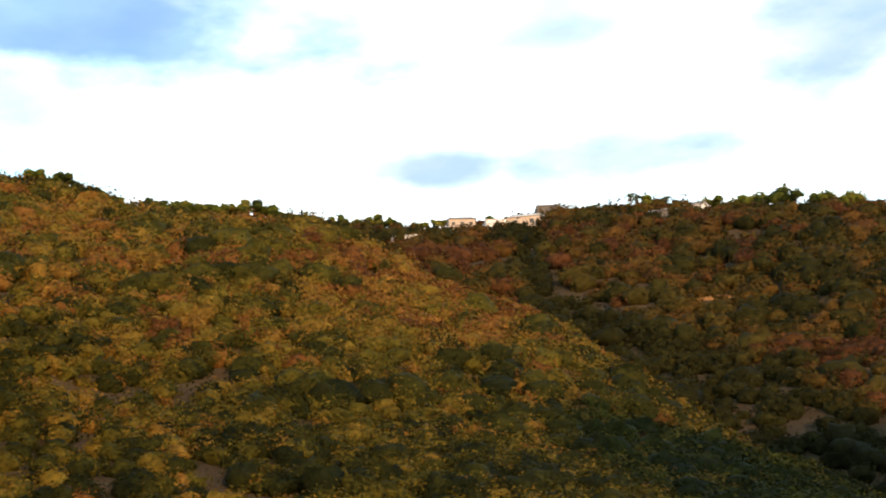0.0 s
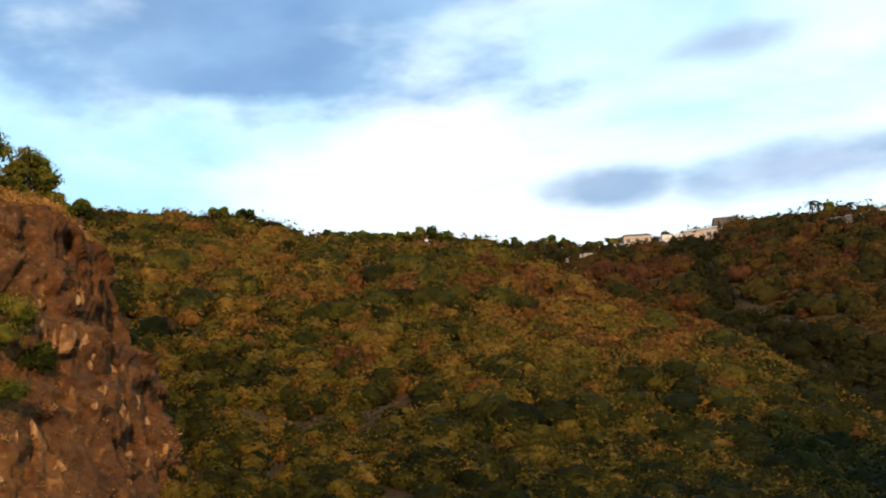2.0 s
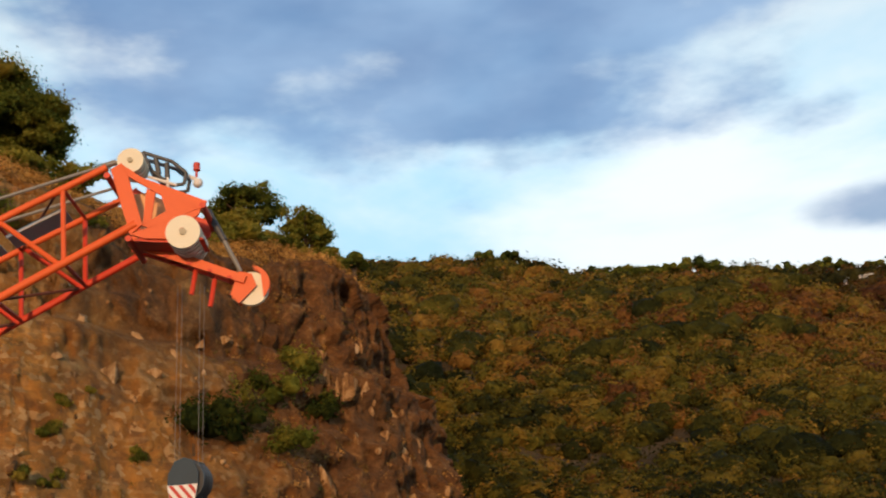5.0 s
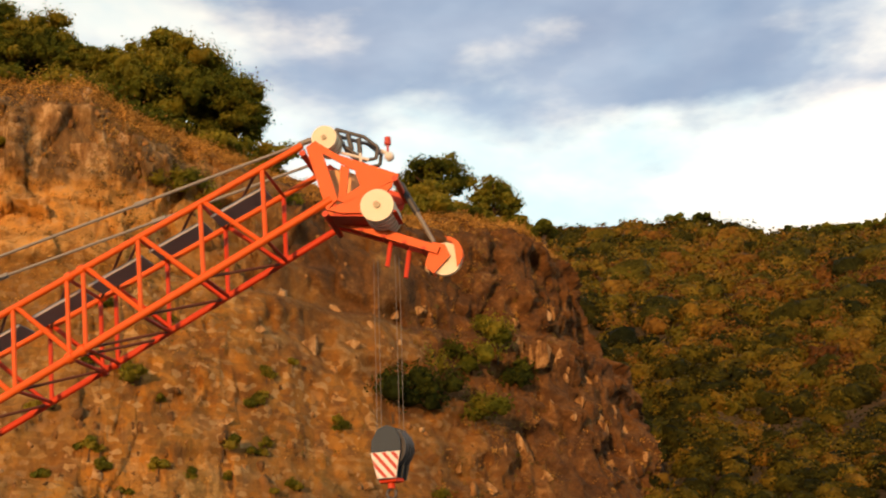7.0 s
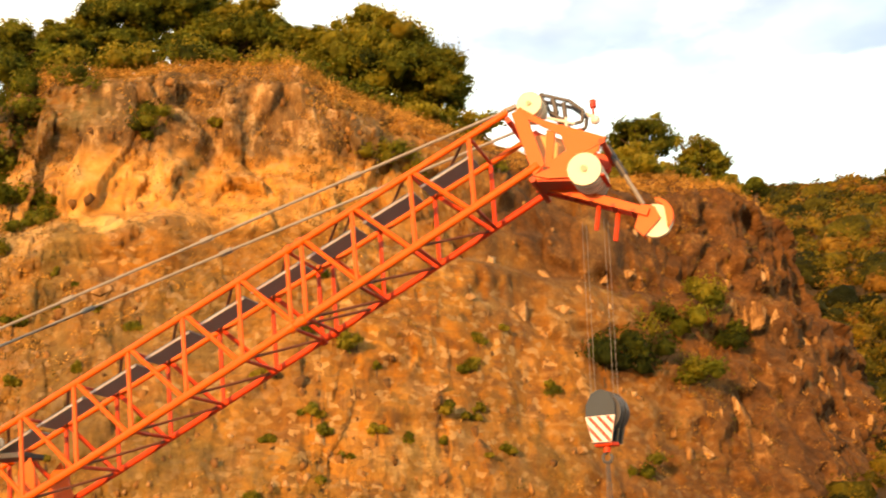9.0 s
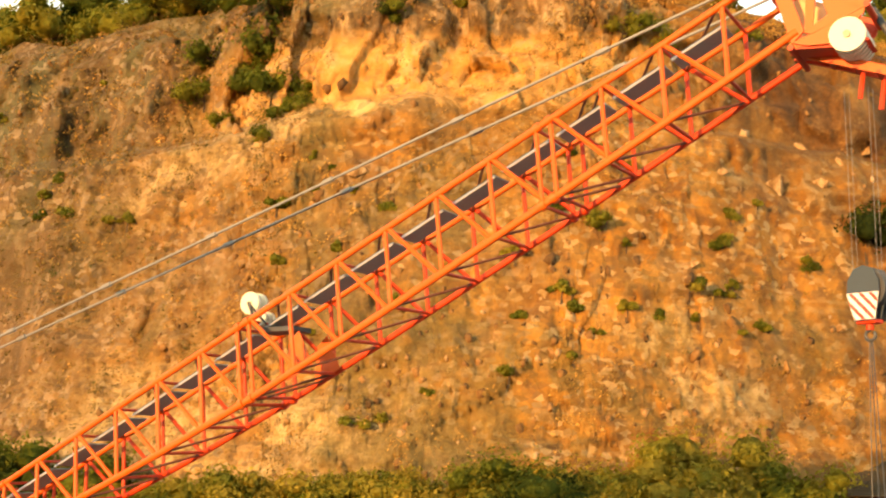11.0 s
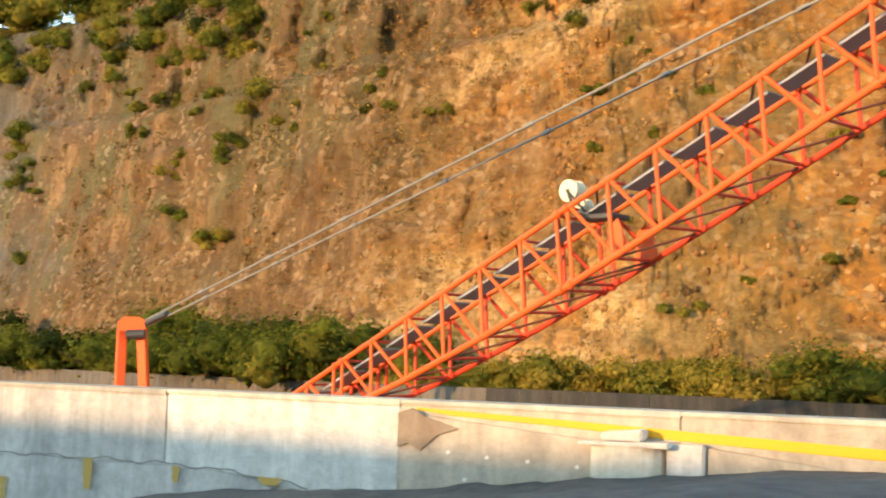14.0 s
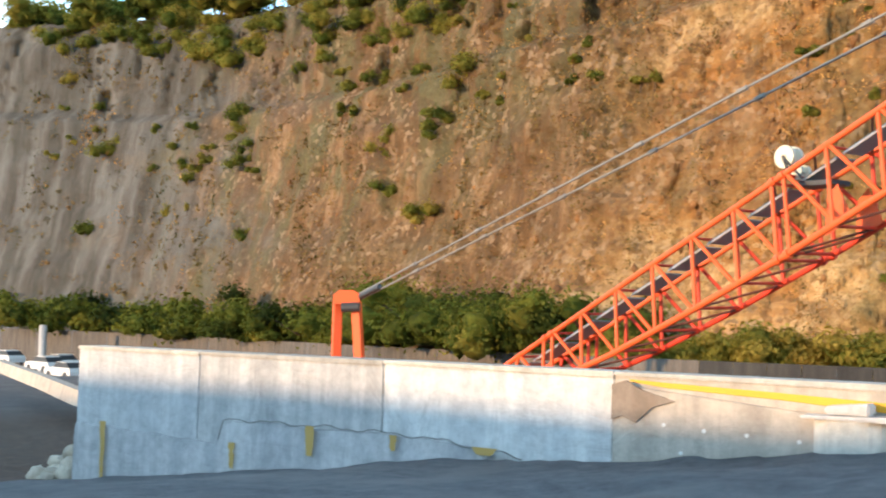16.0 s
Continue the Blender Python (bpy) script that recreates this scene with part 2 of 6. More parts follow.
def hill_material():
    m, N = material("dry_hillside", 1.0)
    p = N.where
    c = N.ramp(N.noise(p, 0.05, 6.0, 0.65), [(0.3, (0.035, 0.026, 0.01)), (0.5, (0.08, 0.048, 0.017)), (0.7, (0.15, 0.09, 0.03))])
    colour(N, N.mix(N.noise(p, 0.8, 5.0, 0.7), c, (0.05, 0.035, 0.014)))
    relief(N, N.noise(p, 0.7, 6.0, 0.7), 1.0, 0.8)
    return m


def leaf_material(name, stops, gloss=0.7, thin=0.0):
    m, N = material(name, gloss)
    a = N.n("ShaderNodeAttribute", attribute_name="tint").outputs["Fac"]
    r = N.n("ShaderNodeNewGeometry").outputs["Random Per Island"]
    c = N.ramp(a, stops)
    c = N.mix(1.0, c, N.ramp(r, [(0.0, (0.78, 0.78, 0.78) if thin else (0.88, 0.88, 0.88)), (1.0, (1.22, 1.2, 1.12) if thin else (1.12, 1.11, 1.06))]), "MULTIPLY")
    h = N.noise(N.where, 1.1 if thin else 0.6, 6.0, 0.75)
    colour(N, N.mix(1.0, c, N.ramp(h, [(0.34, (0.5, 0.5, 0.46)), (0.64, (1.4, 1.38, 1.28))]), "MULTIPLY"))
    relief(N, h, 1.0, 0.5)
    N.bsdf.inputs["Specular IOR Level"].default_value = 0.05
    if thin:
        glow = N.n("ShaderNodeBsdfTranslucent")
        N.put(glow.inputs[0], N.mix(1.0, c, (1.2, 1.15, 0.7), "MULTIPLY"))
        both = N.n("ShaderNodeMixShader")
        both.inputs[0].default_value = thin
        N.t.links.new(N.bsdf.outputs[0], both.inputs[1])
        N.t.links.new(glow.outputs[0], both.inputs[2])
        N.t.links.new(both.outputs[0], N.end.inputs[0])
    return m


def paint_material(name, base, wear=(0.3, 0.08, 0.03), rough=0.45):
    m, N = material(name, rough)
    f = N.noise(N.own, 1.3, 6.0, 0.7)
    c = N.mix(N.math("MULTIPLY", N.smooth(f, 0.55, 0.75), 0.35), base, wear)
    colour(N, N.mix(N.math("MULTIPLY", N.noise(N.own, 9.0, 3.0), 0.25), c, tuple(v * 0.6 for v in base)))
    return m


def concrete_material(name, a, b):
    m, N = material(name, 0.88)
    info = N.n("ShaderNodeObjectInfo").outputs["Random"]
    p = N.where
    streak = N.noise(N.vmath("MULTIPLY", p, (3.0, 3.0, 0.35)), 1.0, 5.0, 0.65)
    fine = N.noise(p, 7.0, 6.0, 0.7)
    c = N.mix(N.smooth(streak, 0.35, 0.7), a, b)
    c = N.mix(1.0, c, N.ramp(fine, [(0.25, (0.72, 0.72, 0.72)), (0.6, (1.0, 1.0, 1.0))]), "MULTIPLY")
    stain = N.smooth(N.noise(N.vmath("MULTIPLY", p, (1.0, 1.0, 0.6)), 0.9, 7.0, 0.72, 1.0), 0.54, 0.66)
    c = N.mix(N.math("MULTIPLY", stain, 0.4), c, tuple(q * 0.55 for q in a))
    c = N.mix(1.0, c, N.ramp(info, [(0.0, (0.7, 0.7, 0.71)), (1.0, (1.06, 1.05, 1.03))]), "MULTIPLY")
    colour(N, c)
    lumpy = N.noise(N.vmath("MULTIPLY", p, (1.0, 1.0, 2.2)), 1.4, 7.0, 0.68, 0.7)
    relief(N, N.math("ADD", lumpy, N.math("MULTIPLY", fine, 0.25)), 0.5, 0.07)
    return m


ROCK, ASPHALT, HILL = rock_material(), ground_material(), hill_material()
SCRUB = leaf_material("dry_scrub", [(0.0, (0.012, 0.016, 0.005)), (0.2, (0.032, 0.034, 0.007)), (0.38, (0.088, 0.076, 0.012)), (0.55, (0.165, 0.115, 0.02)), (0.7, (0.19, 0.1, 0.022)), (0.85, (0.14, 0.06, 0.018)), (1.0, (0.08, 0.034, 0.014))])
GRASS = leaf_material("dry_grass", [(0.0, (0.06, 0.07, 0.018)), (0.4, (0.2, 0.13, 0.04)), (0.75, (0.34, 0.18, 0.055)), (1.0, (0.62, 0.34, 0.1))])
LEAF = leaf_material("green_leaves", [(0.0, (0.034, 0.052, 0.016)), (0.35, (0.15, 0.18, 0.032)), (0.65, (0.3, 0.27, 0.05)), (1.0, (0.42, 0.32, 0.07))], thin=0.4)
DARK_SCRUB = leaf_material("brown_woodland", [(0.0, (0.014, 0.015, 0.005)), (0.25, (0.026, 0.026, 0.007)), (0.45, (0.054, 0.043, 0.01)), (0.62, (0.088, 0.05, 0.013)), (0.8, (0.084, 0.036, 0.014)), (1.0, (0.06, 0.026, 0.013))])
BARK = paint_material("bark", (0.09, 0.06, 0.035), (0.04, 0.03, 0.02), 0.9)
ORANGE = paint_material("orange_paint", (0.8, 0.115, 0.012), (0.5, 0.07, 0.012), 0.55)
# Crane orange darkened for far and inner members: their shade in the paint.
ORANGE_DARK = paint_material("shaded_orange_paint", (0.68, 0.045, 0.007), (0.35, 0.04, 0.01), 0.55)
CREAM = paint_material("cream_sheave", (0.78, 0.72, 0.55), (0.4, 0.34, 0.24), 0.5)
STEEL = paint_material("dark_steel", (0.05, 0.055, 0.06), (0.1, 0.07, 0.05), 0.5)
WALKWAY = paint_material("grey_walkway", (0.34, 0.4, 0.38), (0.24, 0.28, 0.27), 0.6)
CABLE = paint_material("steel_cable", (0.23, 0.225, 0.21), (0.07, 0.07, 0.07), 0.55)
WHITE = paint_material("white_paint", (0.8, 0.79, 0.76), (0.5, 0.48, 0.44), 0.5)
RED = paint_material("red_paint", (0.55, 0.05, 0.03), (0.3, 0.05, 0.03), 0.5)
YELLOW = paint_material("yellow_paint", (0.8, 0.41, 0.012), (0.6, 0.38, 0.05), 0.6)
CONCRETE = concrete_material("pale_concrete", (0.6, 0.61, 0.62), (0.79, 0.79, 0.78))
PALE = concrete_material("bright_concrete", (0.52, 0.5, 0.45), (0.68, 0.65, 0.59))
ROUGH_CONCRETE = concrete_material("rough_concrete", (0.52, 0.52, 0.53), (0.72, 0.71, 0.7))
TAN_CONCRETE = concrete_material("tan_concrete", (0.46, 0.41, 0.35), (0.6, 0.54, 0.46))
BROWN_MORTAR = concrete_material("brown_mortar", (0.36, 0.28, 0.21), (0.5, 0.41, 0.32))
DARK_CONCRETE = concrete_material("dark_grey_concrete", (0.035, 0.034, 0.033), (0.07, 0.066, 0.06))
YELLOW_OLD = paint_material("old_yellow", (0.5, 0.34, 0.1), (0.34, 0.3, 0.24), 0.8)
GREY_CONCRETE = concrete_material("weathered_concrete", (0.48, 0.48, 0.48), (0.72, 0.71, 0.69))
OLD_CONCRETE = concrete_material("old_concrete", (0.11, 0.1, 0.09), (0.19, 0.165, 0.14))


# ---------------------------------------------------------------- building helpers
def link(name, mesh, mat, parent=None, label=""):
    ob = new(name, mesh)
    if mat is not None and not mesh.materials:
        mesh.materials.append(mat)
    if parent is not None:
        ob.parent = parent
    if label:
        ob["label"] = label
    return ob


def part(name, bm, mat, parent=None, label="", smooth=False):
    me = bpy.data.meshes.new(name)
    bmesh.ops.recalc_face_normals(bm, faces=bm.faces)
    bm.to_mesh(me)
    bm.free()
    if smooth:
        me.shade_smooth()
    return link(name, me, mat, parent, label)


def raw(name, verts, faces, mat, parent=None, label="", tint=None, smooth=False):
    """A mesh from numpy arrays; every face has the same number of corners."""
    verts, faces = np.asarray(verts, np.float32), np.asarray(faces, np.int32)
    me = bpy.data.meshes.new(name)
    me.vertices.add(len(verts))
    me.vertices.foreach_set("co", verts.ravel())
    k = faces.shape[1]
    me.loops.add(faces.size)
    me.loops.foreach_set("vertex_index", faces.ravel())
    me.polygons.add(len(faces))
    me.polygons.foreach_set("loop_start", np.arange(0, faces.size, k, dtype=np.int32))
    if smooth:
        me.polygons.foreach_set("use_smooth", np.ones(len(faces), bool))
    if tint is not None:
        me.attributes.new("tint", "FLOAT", "POINT").data.foreach_set("value", np.asarray(tint, np.float32))
    me.update(calc_edges=True)
    return link(name, me, mat, parent, label)


def box(bm, size, m=Matrix(), bevel=0.0):
    made = bmesh.ops.create_cube(bm, size=1.0, matrix=m @ Matrix.Diagonal((*size, 1)))
    if bevel:
        es = list({e for v in made["verts"] for e in v.link_edges})
        bmesh.ops.bevel(bm, geom=es, offset=bevel, segments=1, affect="EDGES")


def bar(bm, a, b, r, sides=8):
    a, b = Vector(a), Vector(b)
    q = (b - a).to_track_quat("Z", "Y").to_matrix().to_4x4()
    bmesh.ops.create_cone(bm, cap_ends=True, segments=sides, radius1=r, radius2=r, depth=(b - a).length, matrix=Matrix.Translation((a + b) / 2) @ q)


def tube(bm, pts, r, sides=10):
    """A round tube through points, in one piece."""
    pts = [Vector(p) for p in pts]
    rings = []
    for i, p in enumerate(pts):
        d = (pts[min(i + 1, len(pts) - 1)] - pts[max(i - 1, 0)]).to_track_quat("Z", "Y")
        rings.append([bm.verts.new(p + d @ Vector((r * math.cos(2 * math.pi * j / sides), r * math.sin(2 * math.pi * j / sides), 0))) for j in range(sides)])
    for a, b in zip(rings, rings[1:]):
        for j in range(sides):
            bm.faces.new((a[j], a[(j + 1) % sides], b[(j + 1) % sides], b[j]))
    bm.faces.new(rings[0][::-1]), bm.faces.new(rings[-1])


def disc(bm, centre, axis, r, thick, sides=28):
    q = Vector(axis).to_track_quat("Z", "Y").to_matrix().to_4x4()
    bmesh.ops.create_cone(bm, cap_ends=True, segments=sides, radius1=r, radius2=r, depth=thick, matrix=Matrix.Translation(centre) @ q)


def plate(bm, pts, thick, side):
    """A flat plate with the outline pts, thickened along side."""
    side = Vector(side).normalized() * thick / 2
    lo, hi = [bm.verts.new(Vector(p) - side) for p in pts], [bm.verts.new(Vector(p) + side) for p in pts]
    bm.faces.new(lo), bm.faces.new(hi[::-1])
    for i in range(len(pts)):
        j = (i + 1) % len(pts)
        bm.faces.new((lo[i], hi[i], hi[j], lo[j]))


def value_noise(p, seed=0):
    """Smooth noise in -1..1 for an array of points, by hashed lattice values."""
    p = np.asarray(p, np.float64)
    i = np.floor(p).astype(np.int64)
    u = p - i
    u = u * u * (3 - 2 * u)
    out = 0.0
    for dx in (0, 1):
        for dy in (0, 1):
            for dz in (0, 1):
                h = (i[:, 0] + dx) * 374761393 + (i[:, 1] + dy) * 668265263 + (i[:, 2] + dz) * 2147483647 + seed * 1274126177
                h = (h ^ (h >> 13)) * 1274126177
                h = ((h ^ (h >> 16)) & 0xFFFF) / 32767.5 - 1
                w = (u[:, 0] if dx else 1 - u[:, 0]) * (u[:, 1] if dy else 1 - u[:, 1]) * (u[:, 2] if dz else 1 - u[:, 2])
                out = out + h * w
    return out


def layers(p, scale, octaves, gain=0.5, seed=0):
    p, a, s = np.asarray(p, np.float64), 1.0, scale
    out = np.zeros(len(p))
    for o in range(octaves):
        out += a * value_noise(p * s, seed + o)
        a, s = a * gain, s * 2.03
    return out


def cells(p, scale, seed=0):
    """A flat value for each cell of an irregular division of space: angular blocks."""
    p = np.asarray(p, np.float64) * scale
    i = np.floor(p).astype(np.int64)
    best, val = np.full(len(p), 1e9), np.zeros(len(p))
    for dx in (-1, 0, 1):
        for dy in (-1, 0, 1):
            for dz in (-1, 0, 1):
                c = i + np.array([dx, dy, dz])
                h = c[:, 0] * 374761393 + c[:, 1] * 668265263 + c[:, 2] * 2147483647 + seed * 1274126177
                h = (h ^ (h >> 13)) * 1274126177
                h = h ^ (h >> 16)
                j = np.stack([(h & 0x3FF), ((h >> 10) & 0x3FF), ((h >> 20) & 0x3FF)], 1) / 1024.0
                d = ((c + j - p) ** 2).sum(1)
                near = d < best
                best = np.where(near, d, best)
                val = np.where(near, ((h >> 5) & 0xFFF) / 2047.5 - 1, val)
    return val


def grid_faces(nu, nv):
    a = np.arange(nu * nv).reshape(nu, nv)
    return np.stack([a[:-1, :-1], a[1:, :-1], a[1:, 1:], a[:-1, 1:]], -1).reshape(-1, 4)


def ico():
    bm = bmesh.new()
    bmesh.ops.create_icosphere(bm, subdivisions=2, radius=1.0)
    v, f = np.array([q.co for q in bm.verts]), np.array([[q.index for q in g.verts] for g in bm.faces])
    bm.free()
    return v, f


ICO_V, ICO_F = ico()


def lumps(rng, centres, sizes, squash, rough=0.22):
    """One uneven lump round each centre: corners, triangles, and the index of each corner's lump."""
    n, k = len(centres), len(ICO_V)
    v = np.tile(ICO_V, (n, 1, 1)) * (1 + rough * rng.normal(size=(n, k, 1)))
    v = v * np.asarray(sizes)[:, None, None] * np.array([1, 1, squash])
    turn = rng.uniform(0, 6.283, n)
    c, s = np.cos(turn)[:, None], np.sin(turn)[:, None]
    v = np.stack([v[..., 0] * c - v[..., 1] * s, v[..., 0] * s + v[..., 1] * c, v[..., 2]], -1) + centres[:, None, :]
    f = ICO_F[None] + (np.arange(n) * k)[:, None, None]
    return v.reshape(-1, 3), f.reshape(-1, 3), np.repeat(np.arange(n), k)


def shards(rng, centres, sizes):
    """Angular blocks, each a skewed and chipped box: corners and quads."""
    n = len(centres)
    c = np.array([(x, y, z) for x in (-1, 1) for y in (-1, 1) for z in (-1, 1)], float)
    v = np.tile(c, (n, 1, 1)) * rng.uniform(0.45, 1.0, (n, 8, 3)) * rng.uniform(0.55, 1.2, (n, 1, 3))
    q = rng.normal(size=(n, 3, 3))
    q = np.linalg.qr(q)[0]
    v = np.einsum("nij,nkj->nki", q, v) * np.asarray(sizes)[:, None, None] + centres[:, None, :]
    f = np.array([(0, 1, 3, 2), (4, 6, 7, 5), (0, 4, 5, 1), (2, 3, 7, 6), (0, 2, 6, 4), (1, 5, 7, 3)])
    return v.reshape(-1, 3), (f[None] + (np.arange(n) * 8)[:, None, None]).reshape(-1, 4)


def tufts(rng, centres, sizes, squash, count, leaf, tints, spread=0.35):
    """Many small bent leaf sprays round each centre: corners, triangles, tints. leaf: one size, or one for each centre."""
    n = len(centres)
    k = n * count
    d = rng.normal(size=(k, 3))
    d[:, 2] = np.abs(d[:, 2]) * 1.1 - 0.35
    d /= np.linalg.norm(d, axis=1, keepdims=True)
    r = rng.uniform(0.6, 1.08, (k, 1)) * (1 + spread * rng.normal(size=(k, 1)) * 0.4)
    s = np.repeat(sizes, count)[:, None]
    off = d * r * s
    off[:, 2] = off[:, 2] * squash
    p = np.repeat(centres, count, 0) + off
    nrm = d * 1.2 + rng.normal(size=(k, 3)) * 0.4
    nrm /= np.linalg.norm(nrm, axis=1, keepdims=True)
    a = np.cross(nrm, rng.normal(size=(k, 3)))
    a /= np.linalg.norm(a, axis=1, keepdims=True)
    b = np.cross(nrm, a)
    e = np.repeat(np.broadcast_to(leaf, n), count)[:, None] * rng.uniform(0.6, 1.4, (k, 1))
    f = e * rng.uniform(0.5, 0.95, (k, 1))
    v = np.stack([p - a * e, p + b * f + nrm * e * 0.2, p + a * e * 0.8 - b * f * 0.5], 1).reshape(-1, 3)
    q = np.arange(k * 3).reshape(-1, 3)
    t = np.repeat(np.repeat(tints, count) + rng.normal(size=k) * 0.06, 3)
    return v, q, np.clip(t, 0, 1)


def bushes(rng, centres, sizes, squash, count, leaf, tints, heart=0.68):
    """Leaf sprays over solid uneven hearts."""
    tints = np.asarray(tints)
    v, f, t = tufts(rng, centres, sizes, squash, count, leaf, tints)
    v2, f2, own = lumps(rng, centres, np.asarray(sizes) * heart, squash, 0.2)
    return np.concatenate([v, v2]), np.concatenate([f, f2 + len(v)]), np.concatenate([t, np.clip(tints[own], 0, 1)])


# ---------------------------------------------------------------- ground, road and added shading berm
WALL_END = Vector((-19.03, -0.89, 0.0))
ALONG = Vector((0.7315, 0.6818, 0.0)).normalized()     # the parapet's run
ACROSS = Vector((-ALONG.y, ALONG.x, 0.0))                # towards the cliff


def ground_height(x, y):
    u = (x - WALL_END.x) * ALONG.x + (y - WALL_END.y) * ALONG.y
    v = (x - WALL_END.x) * ACROSS.x + (y - WALL_END.y) * ACROSS.y
    front = np.interp(u, [-40, -6, -0.5, 2.5, 5.5, 8.8, 12, 16, 40], [-3.0, -1.9, -1.15, -0.78, -0.3, -0.03, 0.4, 0.6, 0.6])
    front = front * np.interp(v, [-12, -2, 0], [0.1, 0.9, 1.0])
    road = np.interp(u, [-160, -72, -40, 10, 200], [-7.5, -5.1, -3.2, -1.7, -1.7])
    side = np.clip((v + 0.02) / (0.25 + 8.0 * np.clip(-u - 0.1, 0, 1)), 0, 1)
    past = np.clip(-u / 6 - 0.2, 0, 1)
    slope = np.clip((v + 6) / 14, 0, 1)
    w = side * (1 - past) + slope * past
    return front * (1 - w) + road * w


def build_ground():
    az = np.radians(np.concatenate([np.arange(-180, 30, 2.0), np.arange(30, 110, 0.5), np.arange(110, 181, 2.0)]))
    r = np.concatenate([np.linspace(0.0, 30, 150), np.geomspace(30.5, 4000, 90)])
    A, Rr = np.meshgrid(az, r, indexing="ij")
    x, y = -np.sin(A) * Rr, np.cos(A) * Rr
    z = ground_height(x, y)
    flat = np.stack([x.ravel(), y.ravel(), np.zeros(x.size)], 1)
    z = z + (layers(flat, 0.9, 4).reshape(z.shape) * 0.05) * (Rr < 60)
    z = np.where(Rr > 260, np.minimum(z, -3.0), z)
    ob = raw("ground", np.stack([x, y, z], -1).reshape(-1, 3), grid_faces(*x.shape), ASPHALT, smooth=True)
    tagged(ob, "dark grey asphalt grit ground in front of the parapet", "ground", kind="structure")


build_ground()


def build_berm():
    """Unseen earth bank added behind the viewer to keep evening sun off lower ground."""
    u, v = np.linspace(-70, 110, 180), np.array([-62.0, -34, -24, -20.9, -20.4, -19.5, -16.5, -15.5])
    h = np.array([-1.5, 2.6, 3.3, 3.5, 3.47, 3.0, 0.4, -0.8])
    U, V = np.meshgrid(u, v, indexing="ij")
    x, y = WALL_END.x + ALONG.x * U + ACROSS.x * V, WALL_END.y + ALONG.y * U + ACROSS.y * V
    z = np.broadcast_to(h, U.shape) + layers(np.stack([U.ravel(), V.ravel(), U.ravel() * 0], 1), 0.3, 3).reshape(U.shape) * 0.05
    ob = raw("earth_bank", np.stack([x, y, z], -1).reshape(-1, 3), grid_faces(*U.shape), HILL, smooth=True)
    tagged(ob, "unseen earth bank added to shade the ground", "bank", kind="structure")


build_berm()

# ---------------------------------------------------------------- cliff
# rows: bearing and distance of the foot, its height; bearing, distance, elevation of the rim
CLIFF = np.array([
    (23.0, 170, 2.0, 27.5, 190, 14.0), (18.0, 112, 1.0, 26.2, 122, 15.6), (16.6, 88, 0.5, 25.0, 98, 16.2), (19.6, 76, 0.2, 27.6, 88, 17.8),
    (31.6, 66, 0.0, 32.0, 80, 18.8), (39.4, 59, -0.2, 39.4, 73, 21.2), (44.0, 56, -0.3, 44.0, 70, 22.6), (47.0, 55.5, -0.3, 47.0, 69, 24.2),
    (53.5, 55, -0.3, 53.5, 69, 24.4), (58.7, 57, -0.4, 58.7, 71, 23.2), (62.0, 59, -0.5, 62.0, 74, 21.2), (70.0, 66, -0.8, 70.0, 84, 18.6),
    (80.0, 86, -1.2, 80.0, 106, 14.8), (88.0, 112, -1.6, 88.0, 134, 12.6), (96.0, 150, -2.0, 96.0, 175, 11.8), (103.0, 205, -2.4, 103.0, 230, 11.0)])


def cliff_frame(s):
    """Foot and rim of the cliff for positions s along its plan (0..15)."""
    k = np.arange(len(CLIFF))
    c = [np.interp(s, k, CLIFF[:, j]) for j in range(6)]
    a, b = np.radians(c[0]), np.radians(c[3])
    foot = np.stack([-np.sin(a) * c[1], np.cos(a) * c[1], c[2]], -1)
    rim = np.stack([-np.sin(b) * c[4], np.cos(b) * c[4], 1.6 + c[4] * np.tan(np.radians(c[5]))], -1)
    return foot, rim


